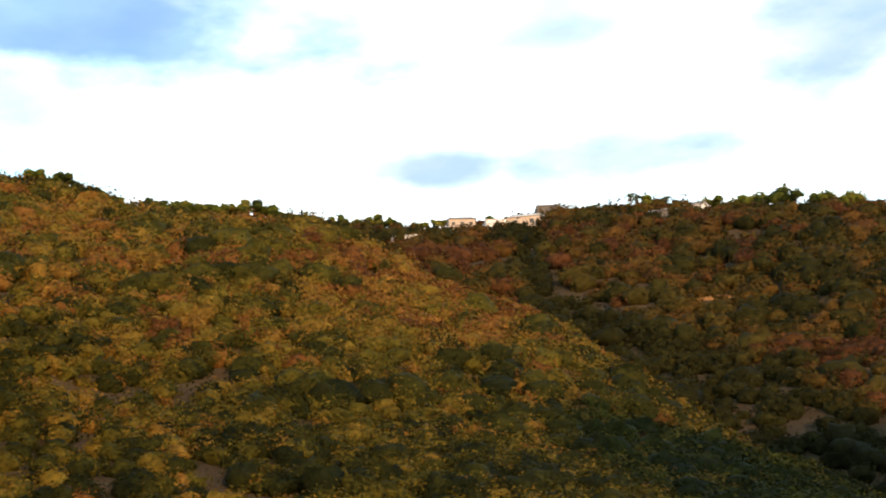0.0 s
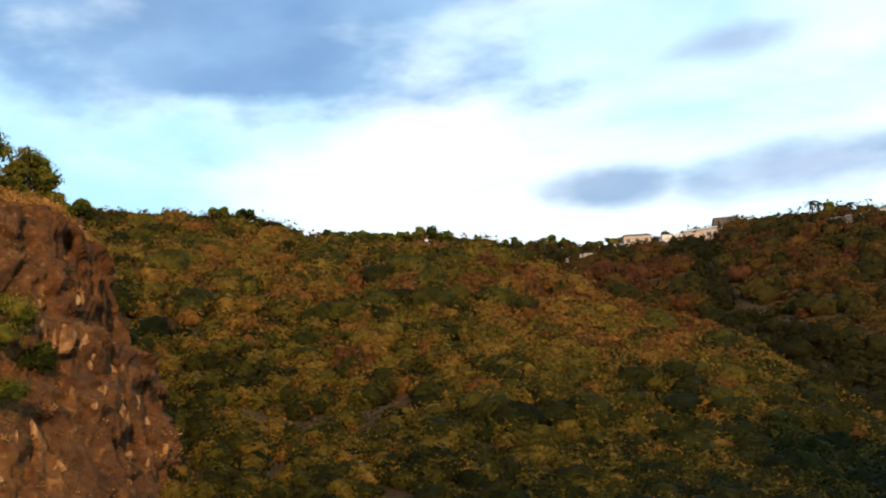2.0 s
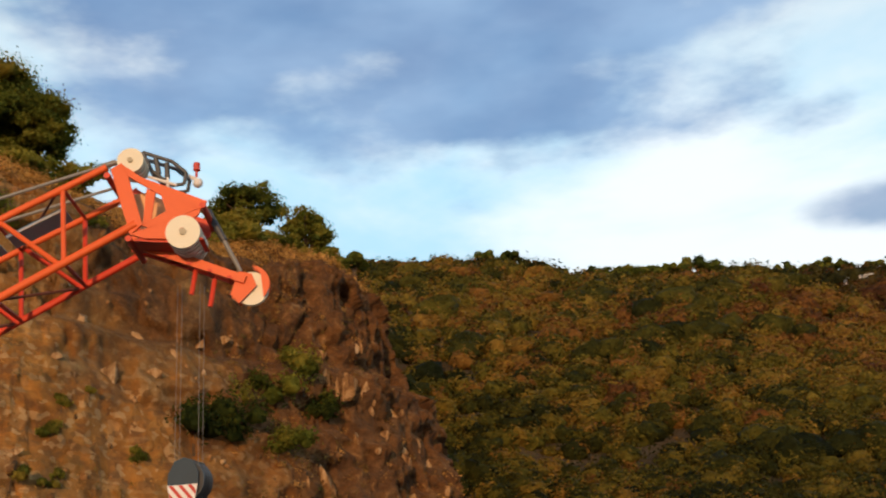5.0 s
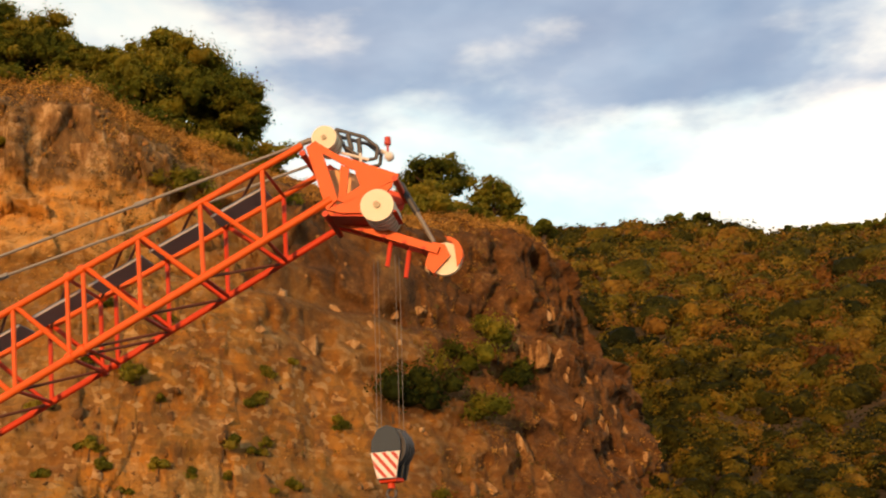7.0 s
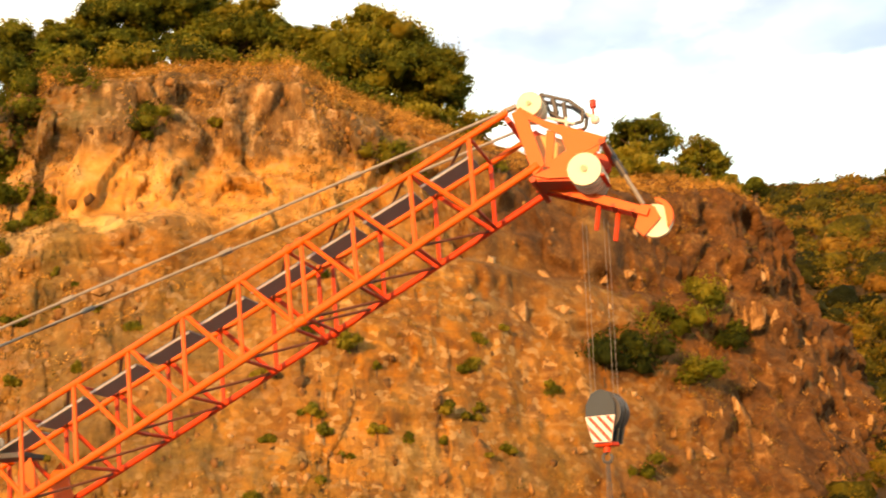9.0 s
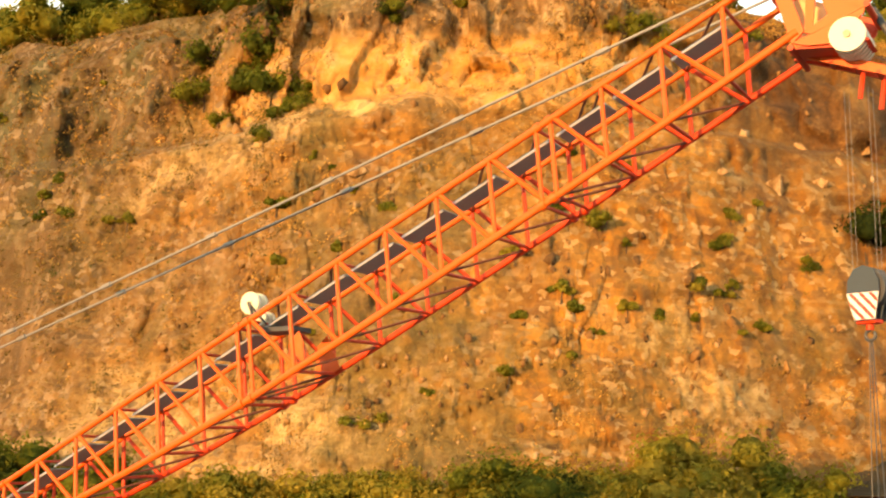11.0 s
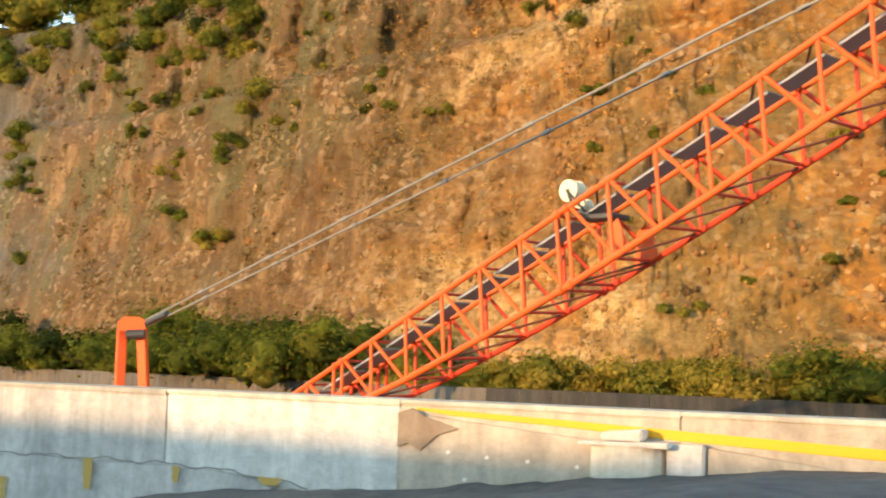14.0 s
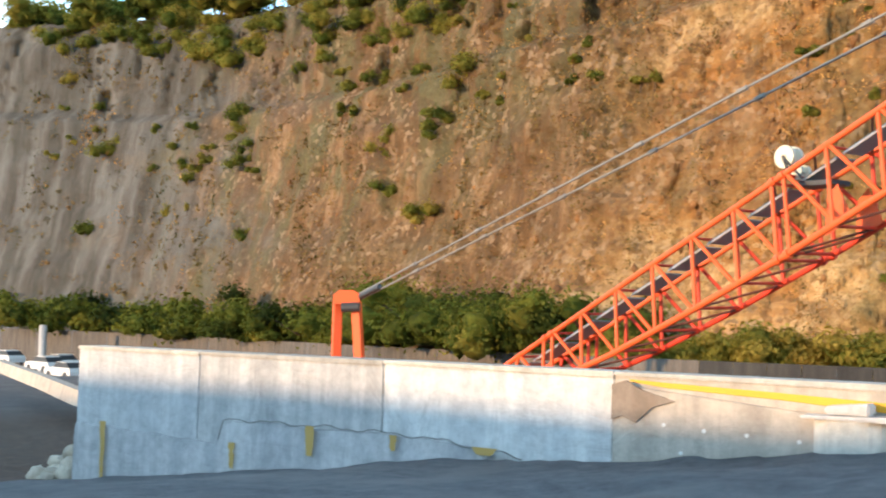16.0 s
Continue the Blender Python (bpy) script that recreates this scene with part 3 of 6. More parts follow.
def cliff_points(s, t):
    """Points on the cliff: t 0 at the foot, 1 at the rim, past 1 on the slope behind it."""
    foot, rim = cliff_frame(s)
    tt = np.clip(t, 0, 1)
    run = np.interp(tt, [0, 0.1, 0.35, 0.65, 0.69, 0.92, 1.0], [0, 0.2, 0.45, 0.6, 0.76, 0.84, 1.0])
    p = foot.copy()
    p[:, :2] += (rim - foot)[:, :2] * run[:, None]
    p[:, 2] += (rim - foot)[:, 2] * tt
    out = foot - rim
    out[:, 2] = 0
    out /= np.linalg.norm(out, axis=1, keepdims=True)
    back = np.clip(t - 1, 0, None) * 60
    p -= out * back[:, None]
    p[:, 2] += back * 0.16
    q = p * np.array([1, 1, 0.55])
    d = layers(q, 0.05, 3) * 1.3 + np.abs(layers(q, 0.16, 3, seed=7)) * 0.65 + layers(p, 0.9, 4, 0.6, seed=19) * 0.2
    bent = p + layers(p, 0.3, 2, seed=51)[:, None] * 0.9
    d = d + cells(bent * np.array([1, 1, 0.8]), 0.33, 3) * 0.26 + cells(bent, 0.8, 4) * 0.17
    d = d + cells(bent * np.array([1, 1, 0.28]), 0.5, 9) * np.interp(t, [0.66, 0.72, 0.93, 1.0], [0, 0.85, 0.85, 0])
    d = d + np.clip(layers(p * np.array([0.25, 0.25, 1]), 0.55, 2, seed=41), -0.5, 0.3) * 0.8
    d = d + (cells(bent * np.array([1, 1, 0.55]), 0.75, 12) * 0.5 + cells(bent, 1.6, 13) * 0.22) * np.interp(s, [1, 1.6, 3.2, 4.2], [1, 1, 0.9, 0])
    fade = np.interp(t, [0, 0.04, 0.93, 1.05, 2], [0.2, 1, 1, 0.35, 0.3])
    p += out * (d * fade)[:, None]
    p[:, 2] += layers(p, 0.12, 3, seed=5) * np.interp(t, [0, 0.8, 1, 2], [0, 0.3, 1.1, 1.8])
    return p


def build_cliff():
    s = np.concatenate([np.linspace(0, 1, 16), np.linspace(1, 3.4, 190)[1:], np.linspace(3.4, 11, 440)[1:], np.linspace(11, 15, 170)[1:]])
    t = np.concatenate([np.linspace(-0.03, 1, 120), np.linspace(1.02, 2.0, 24)])
    S, T = np.meshgrid(s, t, indexing="ij")
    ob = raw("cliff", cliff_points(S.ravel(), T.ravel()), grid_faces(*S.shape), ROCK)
    tagged(ob, "tall weathered ochre rock cliff above the road", "cliff", kind="structure")


build_cliff()

# ---------------------------------------------------------------- hills
LEFT = np.array([  # bearing, crest distance, crest elevation
    (34, 330, 17.4), (25, 330, 17.5), (21, 325, 17.6), (17.3, 320, 17.5), (14.2, 310, 16.6), (10, 305, 16.2), (7, 300, 15.9), (5.4, 290, 15.4),
    (1.1, 250, 13.5), (-1, 235, 12.4), (-6.3, 200, 10.2), (-11.3, 170, 7.3), (-14.8, 150, 5.0), (-20, 130, 2.2), (-26, 115, 0.5), (-60, 100, -1)])
RIGHT = np.array([
    (14, 480, 14.0), (5.4, 460, 15.5), (2, 450, 15.6), (-3.4, 430, 15.5), (-6.7, 415, 15.7), (-12, 400, 15.3), (-17, 390, 15.1), (-21, 385, 14.6), (-30, 380, 14.0), (-60, 380, 12.0)])


def hill_height(az, d, rows, foot):
    o = np.argsort(rows[:, 0])
    dc, el = np.interp(az, rows[o, 0], rows[o, 1]), np.interp(az, rows[o, 0], rows[o, 2])
    top = 1.6 + dc * np.tan(np.radians(el)) - 2.6
    k = np.clip((d - foot) / (dc - foot), 0, 1)
    rise = top * (0.82 * k + 0.18 * k * k * (3 - 2 * k))
    return np.where(d <= dc, rise, top - (d - dc) * 0.35), dc


def left_height(az, d):
    return hill_height(az, d, LEFT, 62.0)[0]


def right_height(az, d):
    return hill_height(az, d, RIGHT, 110.0)[0]


def hill_points(az, d, which):
    z = left_height(az, d) if which == 0 else right_height(az, d)
    a = np.radians(az)
    p = np.stack([-np.sin(a) * d, np.cos(a) * d, z], -1)
    n = layers(p * np.array([1, 1, 0]), 0.018, 4, seed=3 + which)
    p[:, 2] += n * np.interp(d, [60, 120, 400], [0.5, 2.0, 4.0]) * np.interp(np.abs(d - (300 if which == 0 else 420)), [0, 40], [0.45, 1])
    return p


def build_hill(name, which, az0, az1, d0, d1, label):
    az, d = np.arange(az0, az1, 0.3), np.linspace(d0, d1, 150)
    A, Dd = np.meshgrid(az, d, indexing="ij")
    ob = raw(name, hill_points(A.ravel(), Dd.ravel(), which), grid_faces(*A.shape), HILL, smooth=True)
    tagged(ob, label, "hill", kind="structure")


build_hill("hillside", 0, -40, 34, 58, 380, "dry scrub-covered hillside falling into a valley")
build_hill("far_hillside", 1, -50, 14, 105, 520, "darker far hillside with houses along its ridge")


def build_scrub(name, which, az0, az1, d0, crest_rows, count, leaves, size, label, seed, bias, near_green, mat):
    rng = np.random.default_rng(seed)
    az = rng.uniform(az0, az1, count)
    o = np.argsort(crest_rows[:, 0])
    dc = np.interp(az, crest_rows[o, 0], crest_rows[o, 1])
    d = d0 + (dc + 3 - d0) * rng.uniform(0, 1, count) ** 0.9
    p = hill_points(az, d, which)
    flat = p * np.array([1, 1, 0.3])
    patch = layers(flat, 0.022, 3, seed=seed) * (0.3 if which else 0.24) + rng.normal(size=count) * 0.2
    tint = np.clip(0.5 + bias + patch - near_green * np.interp(d, [75, 130], [1, 0]), 0, 1)
    dark = rng.uniform(size=count) < 0.05 + 0.1 * (layers(flat, 0.03, 2, seed=seed + 5) > 0.25)
    tint = np.where(dark, tint * 0.42, tint)
    sz = size * np.exp(rng.normal(size=count) * 0.45) * np.where(dark, 1.45, np.interp(tint, [0, 1], [1.15, 0.8]))
    sz *= np.interp(d, [70, 120, 420], [0.7, 0.9, 1.0])
    sz = np.minimum(np.minimum(sz, np.where(d > dc - 25, 1.5, 5.0)), np.where(dark, 0.026, 0.0165) * d)
    if which == 1:      # the houses' plots along the ridge are kept clear, and a dark wooded gully runs down from them
        e = np.degrees(np.arctan2(p[:, 2] - 1.6, d))
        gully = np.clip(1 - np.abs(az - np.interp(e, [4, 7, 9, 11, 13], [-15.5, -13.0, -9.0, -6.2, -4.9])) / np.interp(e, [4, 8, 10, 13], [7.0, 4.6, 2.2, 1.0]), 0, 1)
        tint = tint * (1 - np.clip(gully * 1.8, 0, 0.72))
        shelf = np.exp(-((az + 13.4) / 2.9) ** 2 - ((e - 10.7) / 0.75) ** 2)
        tint = tint + (0.56 - tint) * shelf
        sz = sz * (1 - 0.2 * gully - 0.35 * shelf)
        keep = ~((az < 3) & (az > -7.5) & (e > 14.72) & (e < 15.02)) & ~(rng.uniform(size=count) < 0.35 * shelf)
        p, sz, tint, d = p[keep], sz[keep], tint[keep], d[keep]
    p[:, 2] += sz * 0.3
    v, f, t = bushes(rng, p, sz, 0.78, leaves, 0.0019 * d, tint, 0.66)
    ob = raw(name, v, f, mat, tint=t)
    tagged(ob, label, "scrub", kind="stuff")


build_scrub("scrub", 0, -26, 32, 66, LEFT, 7400, 145, 2.05, "olive and rust dry bushes covering the hillside", 11, 0.05, 0.1, SCRUB)
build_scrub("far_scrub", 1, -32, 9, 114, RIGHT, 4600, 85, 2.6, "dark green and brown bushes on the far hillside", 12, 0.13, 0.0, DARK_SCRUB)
build_scrub("valley_trees", 0, -27, -6, 72, LEFT, 330, 170, 2.6, "dark green trees in the valley bottom", 13, -0.2, -0.22, SCRUB)


def build_spur():
    """Unseen spur added behind the viewer's other side; shades the valley bottom at evening."""
    x, y = np.linspace(38, 330, 60), np.linspace(-170, -55, 24)
    X, Y = np.meshgrid(x, y, indexing="ij")
    flat = np.stack([X.ravel(), Y.ravel(), X.ravel() * 0], 1)
    h = 52 * np.clip((X - 45) / 40, 0, 1) * (1 - np.abs((Y + 112) / 58) ** 1.6) + layers(flat, 0.05, 4).reshape(X.shape) * 4
    ob = raw("wooded_spur", np.stack([X, Y, np.maximum(h, -3) - 2], -1).reshape(-1, 3), grid_faces(*X.shape), HILL, smooth=True)
    tagged(ob, "unseen hill spur added to shade the valley", "hill", kind="structure")


build_spur()


# ---------------------------------------------------------------- parapet
def wall_at(u, v=0.0, z=0.0):
    p = WALL_END + ALONG * u + ACROSS * v
    p.z = z
    return p


def wall_top(u):
    return 0.825 + 0.0085 * u


def slab(bm, u0, u1, v0, v1, z0, z1a, z1b, bevel=0.0):
    """A block along the parapet, from u0 to u1, whose top runs from z1a to z1b."""
    c = [(u0, v0, z0), (u1, v0, z0), (u1, v1, z0), (u0, v1, z0), (u0, v0, z1a), (u1, v0, z1b), (u1, v1, z1b), (u0, v1, z1a)]
    v = [bm.verts.new(wall_at(*q)) for q in c]
    made = [bm.faces.new([v[i] for i in f]) for f in ((0, 3, 2, 1), (4, 5, 6, 7), (0, 1, 5, 4), (1, 2, 6, 5), (2, 3, 7, 6), (3, 0, 4, 7))]
    if bevel:
        bmesh.ops.bevel(bm, geom=list({e for f in made for e in f.edges}), offset=bevel, segments=2, affect="EDGES")


def build_parapet():
    wall = tagged(new("parapet"), "long pale concrete parapet wall, stained, with a yellow stripe", "wall", kind="structure")
    edges = [-0.27, 2.21, 5.34, 8.47, 11.6, 14.75, 17.9, 21.0, 24.2, 27.3, 30.4, 33.6]
    rng = random.Random(4)
    for a, b in zip(edges, edges[1:]):
        bm = bmesh.new()
        w = rng.uniform(-0.006, 0.006)
        slab(bm, a + 0.004, b - 0.004, w, 0.42, -2.4, wall_top(a), wall_top(b), 0.012)
        part("panel", bm, GREY_CONCRETE if a == 2.21 else TAN_CONCRETE if a in (8.47, 11.6) else CONCRETE, wall)
        bm = bmesh.new()
        slab(bm, a, b, -0.03, 0.45, wall_top(a) - 0.01, wall_top(a) + 0.035, wall_top(b) + 0.035, 0.01)
        part("coping", bm, PALE, wall, "sunlit pale coping")
    # rough footing cast against the ground, ragged along its upper edge
    bm = bmesh.new()
    prev = None
    u = -0.2
    while u < 7.0:
        top = float(np.interp(u, [-0.3, 2.7, 2.8, 4.2, 5.4, 6.4, 7.2], [-0.27, -0.35, -0.03, -0.02, 0.0, -0.02, -0.12])) + rng.uniform(-0.02, 0.02)
        row = [bm.verts.new(wall_at(u, q, z)) for q, z in ((-0.02, top + 0.012), (-0.07 - rng.uniform(0, 0.02), top), (-0.09 - rng.uniform(0, 0.03), top - 0.25), (-0.1, -2.3))]
        if prev:
            for i in range(3):
                bm.faces.new((prev[i], row[i], row[i + 1], prev[i + 1]))
        prev = row
        u += rng.uniform(0.12, 0.3)
    part("footing", bm, ROUGH_CONCRETE, wall, "rough grey footing with a ragged edge")
    # darker repair slab with a sloping ledge, and the stub of a pillar
    bm = bmesh.new()
    slab(bm, 8.5, 10.72, -0.1, 0.02, -2.0, 0.80, 0.62, 0.012)
    part("repair_slab", bm, TAN_CONCRETE, wall, "brownish patched slab")
    bm = bmesh.new()
    plate(bm, [wall_at(u, -0.115, z) for u, z in ((8.5, 0.8), (8.66, 0.85), (8.84, 0.76), (9.22, 0.66), (8.98, 0.58), (8.78, 0.4), (8.62, 0.47), (8.5, 0.42))], 0.03, ACROSS)
    part("crack_fill", bm, BROWN_MORTAR, wall, "brown mortar smeared over a crack")
    bm = bmesh.new()
    tube(bm, [wall_at(u, -0.1 - 0.02 * math.sin(u * 5.1), float(np.interp(u, [2.7, 2.8, 4.2, 5.4, 6.4, 7.4], [-0.33, 0.0, 0.02, 0.03, 0.0, -0.12])) + 0.018 * math.sin(u * 7.3) + 0.012 * math.sin(u * 17.0)) for u in np.arange(2.7, 7.4, 0.09)], 0.009, 6)
    part("torn_strip", bm, CABLE, wall, "dark torn strip along the footing's edge")
    bm = bmesh.new()
    for i in range(9):
        a0, a1 = math.pi * i / 9, math.pi * (i + 1) / 9
        q = [(11.08 - 0.39 * math.cos(a), -0.08 - 0.26 * math.sin(a)) for a in (a0, a1)]
        lo, hi = [bm.verts.new(wall_at(*c, -1.6)) for c in q], [bm.verts.new(wall_at(*c, 0.6)) for c in q]
        bm.faces.new((lo[0], lo[1], hi[1], hi[0]))
        bm.faces.new((hi[0], hi[1], bm.verts.new(wall_at(11.08, -0.08, 0.6))))
    part("pillar_stub", bm, PALE, wall, "rounded pale pillar stub")
    bm = bmesh.new()
    slab(bm, 10.62, 11.55, -0.36, -0.02, 0.6, 0.63, 0.66, 0.012)
    slab(bm, 10.85, 11.28, -0.32, -0.04, 0.655, 0.73, 0.775, 0.02)
    part("broken_cap", bm, ROUGH_CONCRETE, wall, "broken grey cap slab")
    bm = bmesh.new()
    slab(bm, 11.5, 11.88, -0.2, 0.0, -1.6, 0.64, 0.65, 0.02)
    part("pier", bm, ROUGH_CONCRETE, wall, "bluish grey pier")
    bm = bmesh.new()
    slab(bm, 11.9, 13.4, -0.14, 0.0, -1.0, 0.62, 0.45, 0.012)
    part("repair_slab", bm, TAN_CONCRETE, wall)
    # yellow band
    bm = bmesh.new()
    ks = [(8.66, 0.835, 0.855), (9.1, 0.79, 0.84), (10.3, 0.745, 0.81), (11.6, 0.67, 0.765), (13.0, 0.62, 0.72), (13.58, 0.6, 0.7)]
    for (a, l0, h0), (b, l1, h1) in zip(ks, ks[1:]):
        v = [bm.verts.new(wall_at(*c)) for c in ((a, -0.012, l0), (b, -0.012, l1), (b, -0.012, h1), (a, -0.012, h0), (a, 0.0, l0 - 0.01), (b, 0.0, l1 - 0.01), (b, 0.0, h1 + 0.004), (a, 0.0, h0 + 0.004))]
        for f in ((0, 1, 2, 3), (0, 4, 5, 1), (3, 2, 6, 7)):
            bm.faces.new([v[i] for i in f])
    slab(bm, 13.6, 19.0, -0.012, 0.005, 0.6, 0.89, 0.93)
    part("yellow_band", bm, YELLOW, wall, "bright yellow painted band")
    # rust-yellow runs and bolt holes
    for a, z0, z1, w in ((0.46, -1.05, -0.2, 0.1), (2.97, -0.64, -0.3, 0.09), (4.3, -0.36, 0.02, 0.13), (5.6, -0.18, 0.01, 0.1), (6.9, -0.12, -0.03, 0.3)):
        bm = bmesh.new()
        bmesh.ops.create_grid(bm, x_segments=3, y_segments=6, size=0.5)
        for q in bm.verts:
            f = q.co.y + 0.5
            q.co = wall_at(a + q.co.x * w * (0.6 + 0.6 * f) + rng.uniform(-0.012, 0.012), -0.135 if a < 7 else -0.02, z0 + (z1 - z0) * f)
        part("stain", bm, YELLOW_OLD, wall, "old yellow run")
    for a, z in ((9.1, 0.4), (9.55, 0.37), (10.01, 0.36), (10.55, 0.34), (9.3, 0.12)):
        bm = bmesh.new()
        disc(bm, wall_at(a, -0.1, z), ACROSS, 0.022, 0.02, 10)
        part("bolt_plug", bm, WHITE, wall, "small white plug")


build_parapet()


# ---------------------------------------------------------------- crane
FOOT = Vector((-36.121, 12.073, 0.842))        # upper near chord at the lower joint
STEP = Vector((1.3194, 0.5543, 0.7155))        # one bay of the lattice
AXIS = STEP.normalized()
NEAR = Vector((0.38734, -0.92194, 0.0))        # sideways, towards the viewer
UP = NEAR.cross(AXIS)
WIDE = 1.9


def on_boom(k, across, up):
    """k bays up the boom, metres from the near upper chord: across to the far side, up square to the boom."""
    return FOOT + STEP * k - NEAR * across + UP * up


def build_crane():
    crane = tagged(new("lattice_boom_crane"), "orange lattice boom crane with cream sheaves standing behind the parapet", "crane")

    def deep(k):
        return -float(np.interp(k, [-3, 0, 3, 6, 9, 13, 15.6], [0.5, 1.5, 1.78, 1.9, 1.82, 1.66, 1.5]))

    def low(k, across):
        return on_boom(k, across, deep(k) * (1.0 if across == 0 else 0.96))

    k0, k1 = -2.6, 15.65
    joints = (0.0, 6.0, 12.0)
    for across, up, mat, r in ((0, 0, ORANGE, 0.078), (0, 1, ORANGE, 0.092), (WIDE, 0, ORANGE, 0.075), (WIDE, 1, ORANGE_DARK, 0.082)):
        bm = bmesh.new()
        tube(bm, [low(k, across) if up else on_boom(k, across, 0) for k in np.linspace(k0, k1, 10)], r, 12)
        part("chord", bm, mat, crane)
        for j in joints:
            for dk in (-0.1, 0.1):
                bm = bmesh.new()
                c = low(j + dk - 0.45 * up, across) if up else on_boom(j + dk, across, 0)
                disc(bm, c, AXIS, r * 1.45, 0.14, 14)
                part("joint_lug", bm, mat, crane)
    nodes = [k + (0.12 if k in (0, 6, 12) else 0.0) for k in range(-2, 16)] + [-0.14, 5.86, 11.86]
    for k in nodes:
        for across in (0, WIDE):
            # far-side members carry their shade in the darker orange
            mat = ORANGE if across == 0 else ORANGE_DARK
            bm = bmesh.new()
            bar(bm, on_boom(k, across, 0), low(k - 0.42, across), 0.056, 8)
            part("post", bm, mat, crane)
            if k + 0.55 < 15.4 and k not in (-0.14, 5.86, 11.86):
                bm = bmesh.new()
                bar(bm, on_boom(k + 0.05, across, 0), low(k + 0.52, across), 0.058, 8)
                part("diagonal", bm, mat, crane)
        bm = bmesh.new()
        bar(bm, on_boom(k, 0, 0), on_boom(k, WIDE, 0), 0.04)
        part("cross_strut", bm, ORANGE_DARK, crane)
        bm = bmesh.new()
        bar(bm, low(k - 0.42, 0), low(k - 0.42, WIDE), 0.045)
        part("cross_strut", bm, ORANGE_DARK, crane)
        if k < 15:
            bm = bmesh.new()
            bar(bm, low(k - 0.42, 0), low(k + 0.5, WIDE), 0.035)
            part("cross_diagonal", bm, SHADED_BROWN, crane, "dark brown shaded brace")
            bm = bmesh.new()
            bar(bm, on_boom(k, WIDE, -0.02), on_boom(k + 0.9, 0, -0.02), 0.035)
            part("cross_diagonal", bm, SHADED_BROWN, crane)
    # walkway inside the top of the boom
    for a in range(-2, 15):
        bm = bmesh.new()
        b = a + 0.86
        plate(bm, [on_boom(a, 0.62, -0.12), on_boom(b, 0.62, -0.12), on_boom(b, 1.42, -0.12), on_boom(a, 1.42, -0.12)], 0.04, UP)
        part("walkway_plate", bm, WALKWAY, crane, "grey walkway plate")
        bm = bmesh.new()
        bar(bm, on_boom(a, 0.58, -0.17), on_boom(b, 0.58, -0.17), 0.03, 6)
        part("walkway_edge", bm, WHITE, crane, "white walkway edge")
    # stiff frame with gussets at the middle joint
    for across in (0.5, WIDE - 0.12):
        bm = bmesh.new()
        plate(bm, [on_boom(6.5, across, -0.95), on_boom(6.75, across, -0.8), on_boom(6.75, across, -1.8), on_boom(6.2, across, -1.8)], 0.03, NEAR)
        part("gusset", bm, ORANGE, crane)
    bm = bmesh.new()
    box(bm, (1.15, 0.8, 0.14), Matrix.Translation(on_head(6.45, 0.75, -0.32)) @ Matrix.Rotation(math.atan2(AXIS.y, AXIS.x), 4, "Z"), 0.02)
    part("roller_box", bm, STEEL, crane, "black roller box")
    for k, up, r in ((6.12, 0.78, 0.3), (6.2, 0.25, 0.2)):
        for dv in (0.0, 0.34):
            sheave(crane, on_head(k, 0.5 + dv, up), r, 0.1, "guide_sheave")
    bm = bmesh.new()
    bar(bm, on_head(6.1, 0.4, -0.05), on_head(6.12, 0.4, 0.78), 0.035)
    bar(bm, on_head(6.3, 0.4, -0.05), on_head(6.12, 0.4, 0.78), 0.03)
    part("sheave_bracket", bm, STEEL, crane)
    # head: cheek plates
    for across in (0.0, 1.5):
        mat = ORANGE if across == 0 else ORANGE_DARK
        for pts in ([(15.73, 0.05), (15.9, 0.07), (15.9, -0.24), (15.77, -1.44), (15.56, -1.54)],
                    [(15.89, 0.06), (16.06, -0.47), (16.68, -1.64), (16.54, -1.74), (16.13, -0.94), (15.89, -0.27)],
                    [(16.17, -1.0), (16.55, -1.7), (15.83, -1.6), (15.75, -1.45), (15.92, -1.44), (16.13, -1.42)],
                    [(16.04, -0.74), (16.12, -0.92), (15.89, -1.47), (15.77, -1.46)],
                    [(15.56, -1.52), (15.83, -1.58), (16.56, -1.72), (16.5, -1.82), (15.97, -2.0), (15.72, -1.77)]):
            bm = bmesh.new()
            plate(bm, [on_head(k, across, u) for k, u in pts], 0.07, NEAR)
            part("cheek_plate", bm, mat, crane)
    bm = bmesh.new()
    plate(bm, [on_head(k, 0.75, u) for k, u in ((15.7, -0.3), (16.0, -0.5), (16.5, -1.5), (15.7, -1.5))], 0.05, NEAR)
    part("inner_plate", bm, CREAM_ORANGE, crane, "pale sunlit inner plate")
    for k, u in ((15.65, -0.05), (15.52, -1.6), (16.6, -1.68), (16.2, -2.0)):
        bm = bmesh.new()
        bar(bm, on_head(k, -0.06, u), on_head(k, 1.56, u), 0.07, 12)
        part("head_pin", bm, ORANGE_DARK, crane)
    for i in range(6):
        sheave(crane, on_head(16.2, 0.02 + 0.2 * i, -2.02), 0.375, 0.12, "main_sheave")
    for i in range(3):
        sheave(crane, on_head(16.02, 0.05 + 0.26 * i, 0.05), 0.29, 0.12, "top_sheave")
    bm = bmesh.new()
    plate(bm, [on_head(k, 0.5, u) for k, u in ((15.55, -1.65), (16.25, -1.95), (16.4, -2.35), (16.1, -2.2))], 0.9, NEAR)
    part("sheave_guard", bm, ORANGE_DARK, crane)
    # runner jib
    jib = [(15.5, -1.35), (16.64, -3.38)]
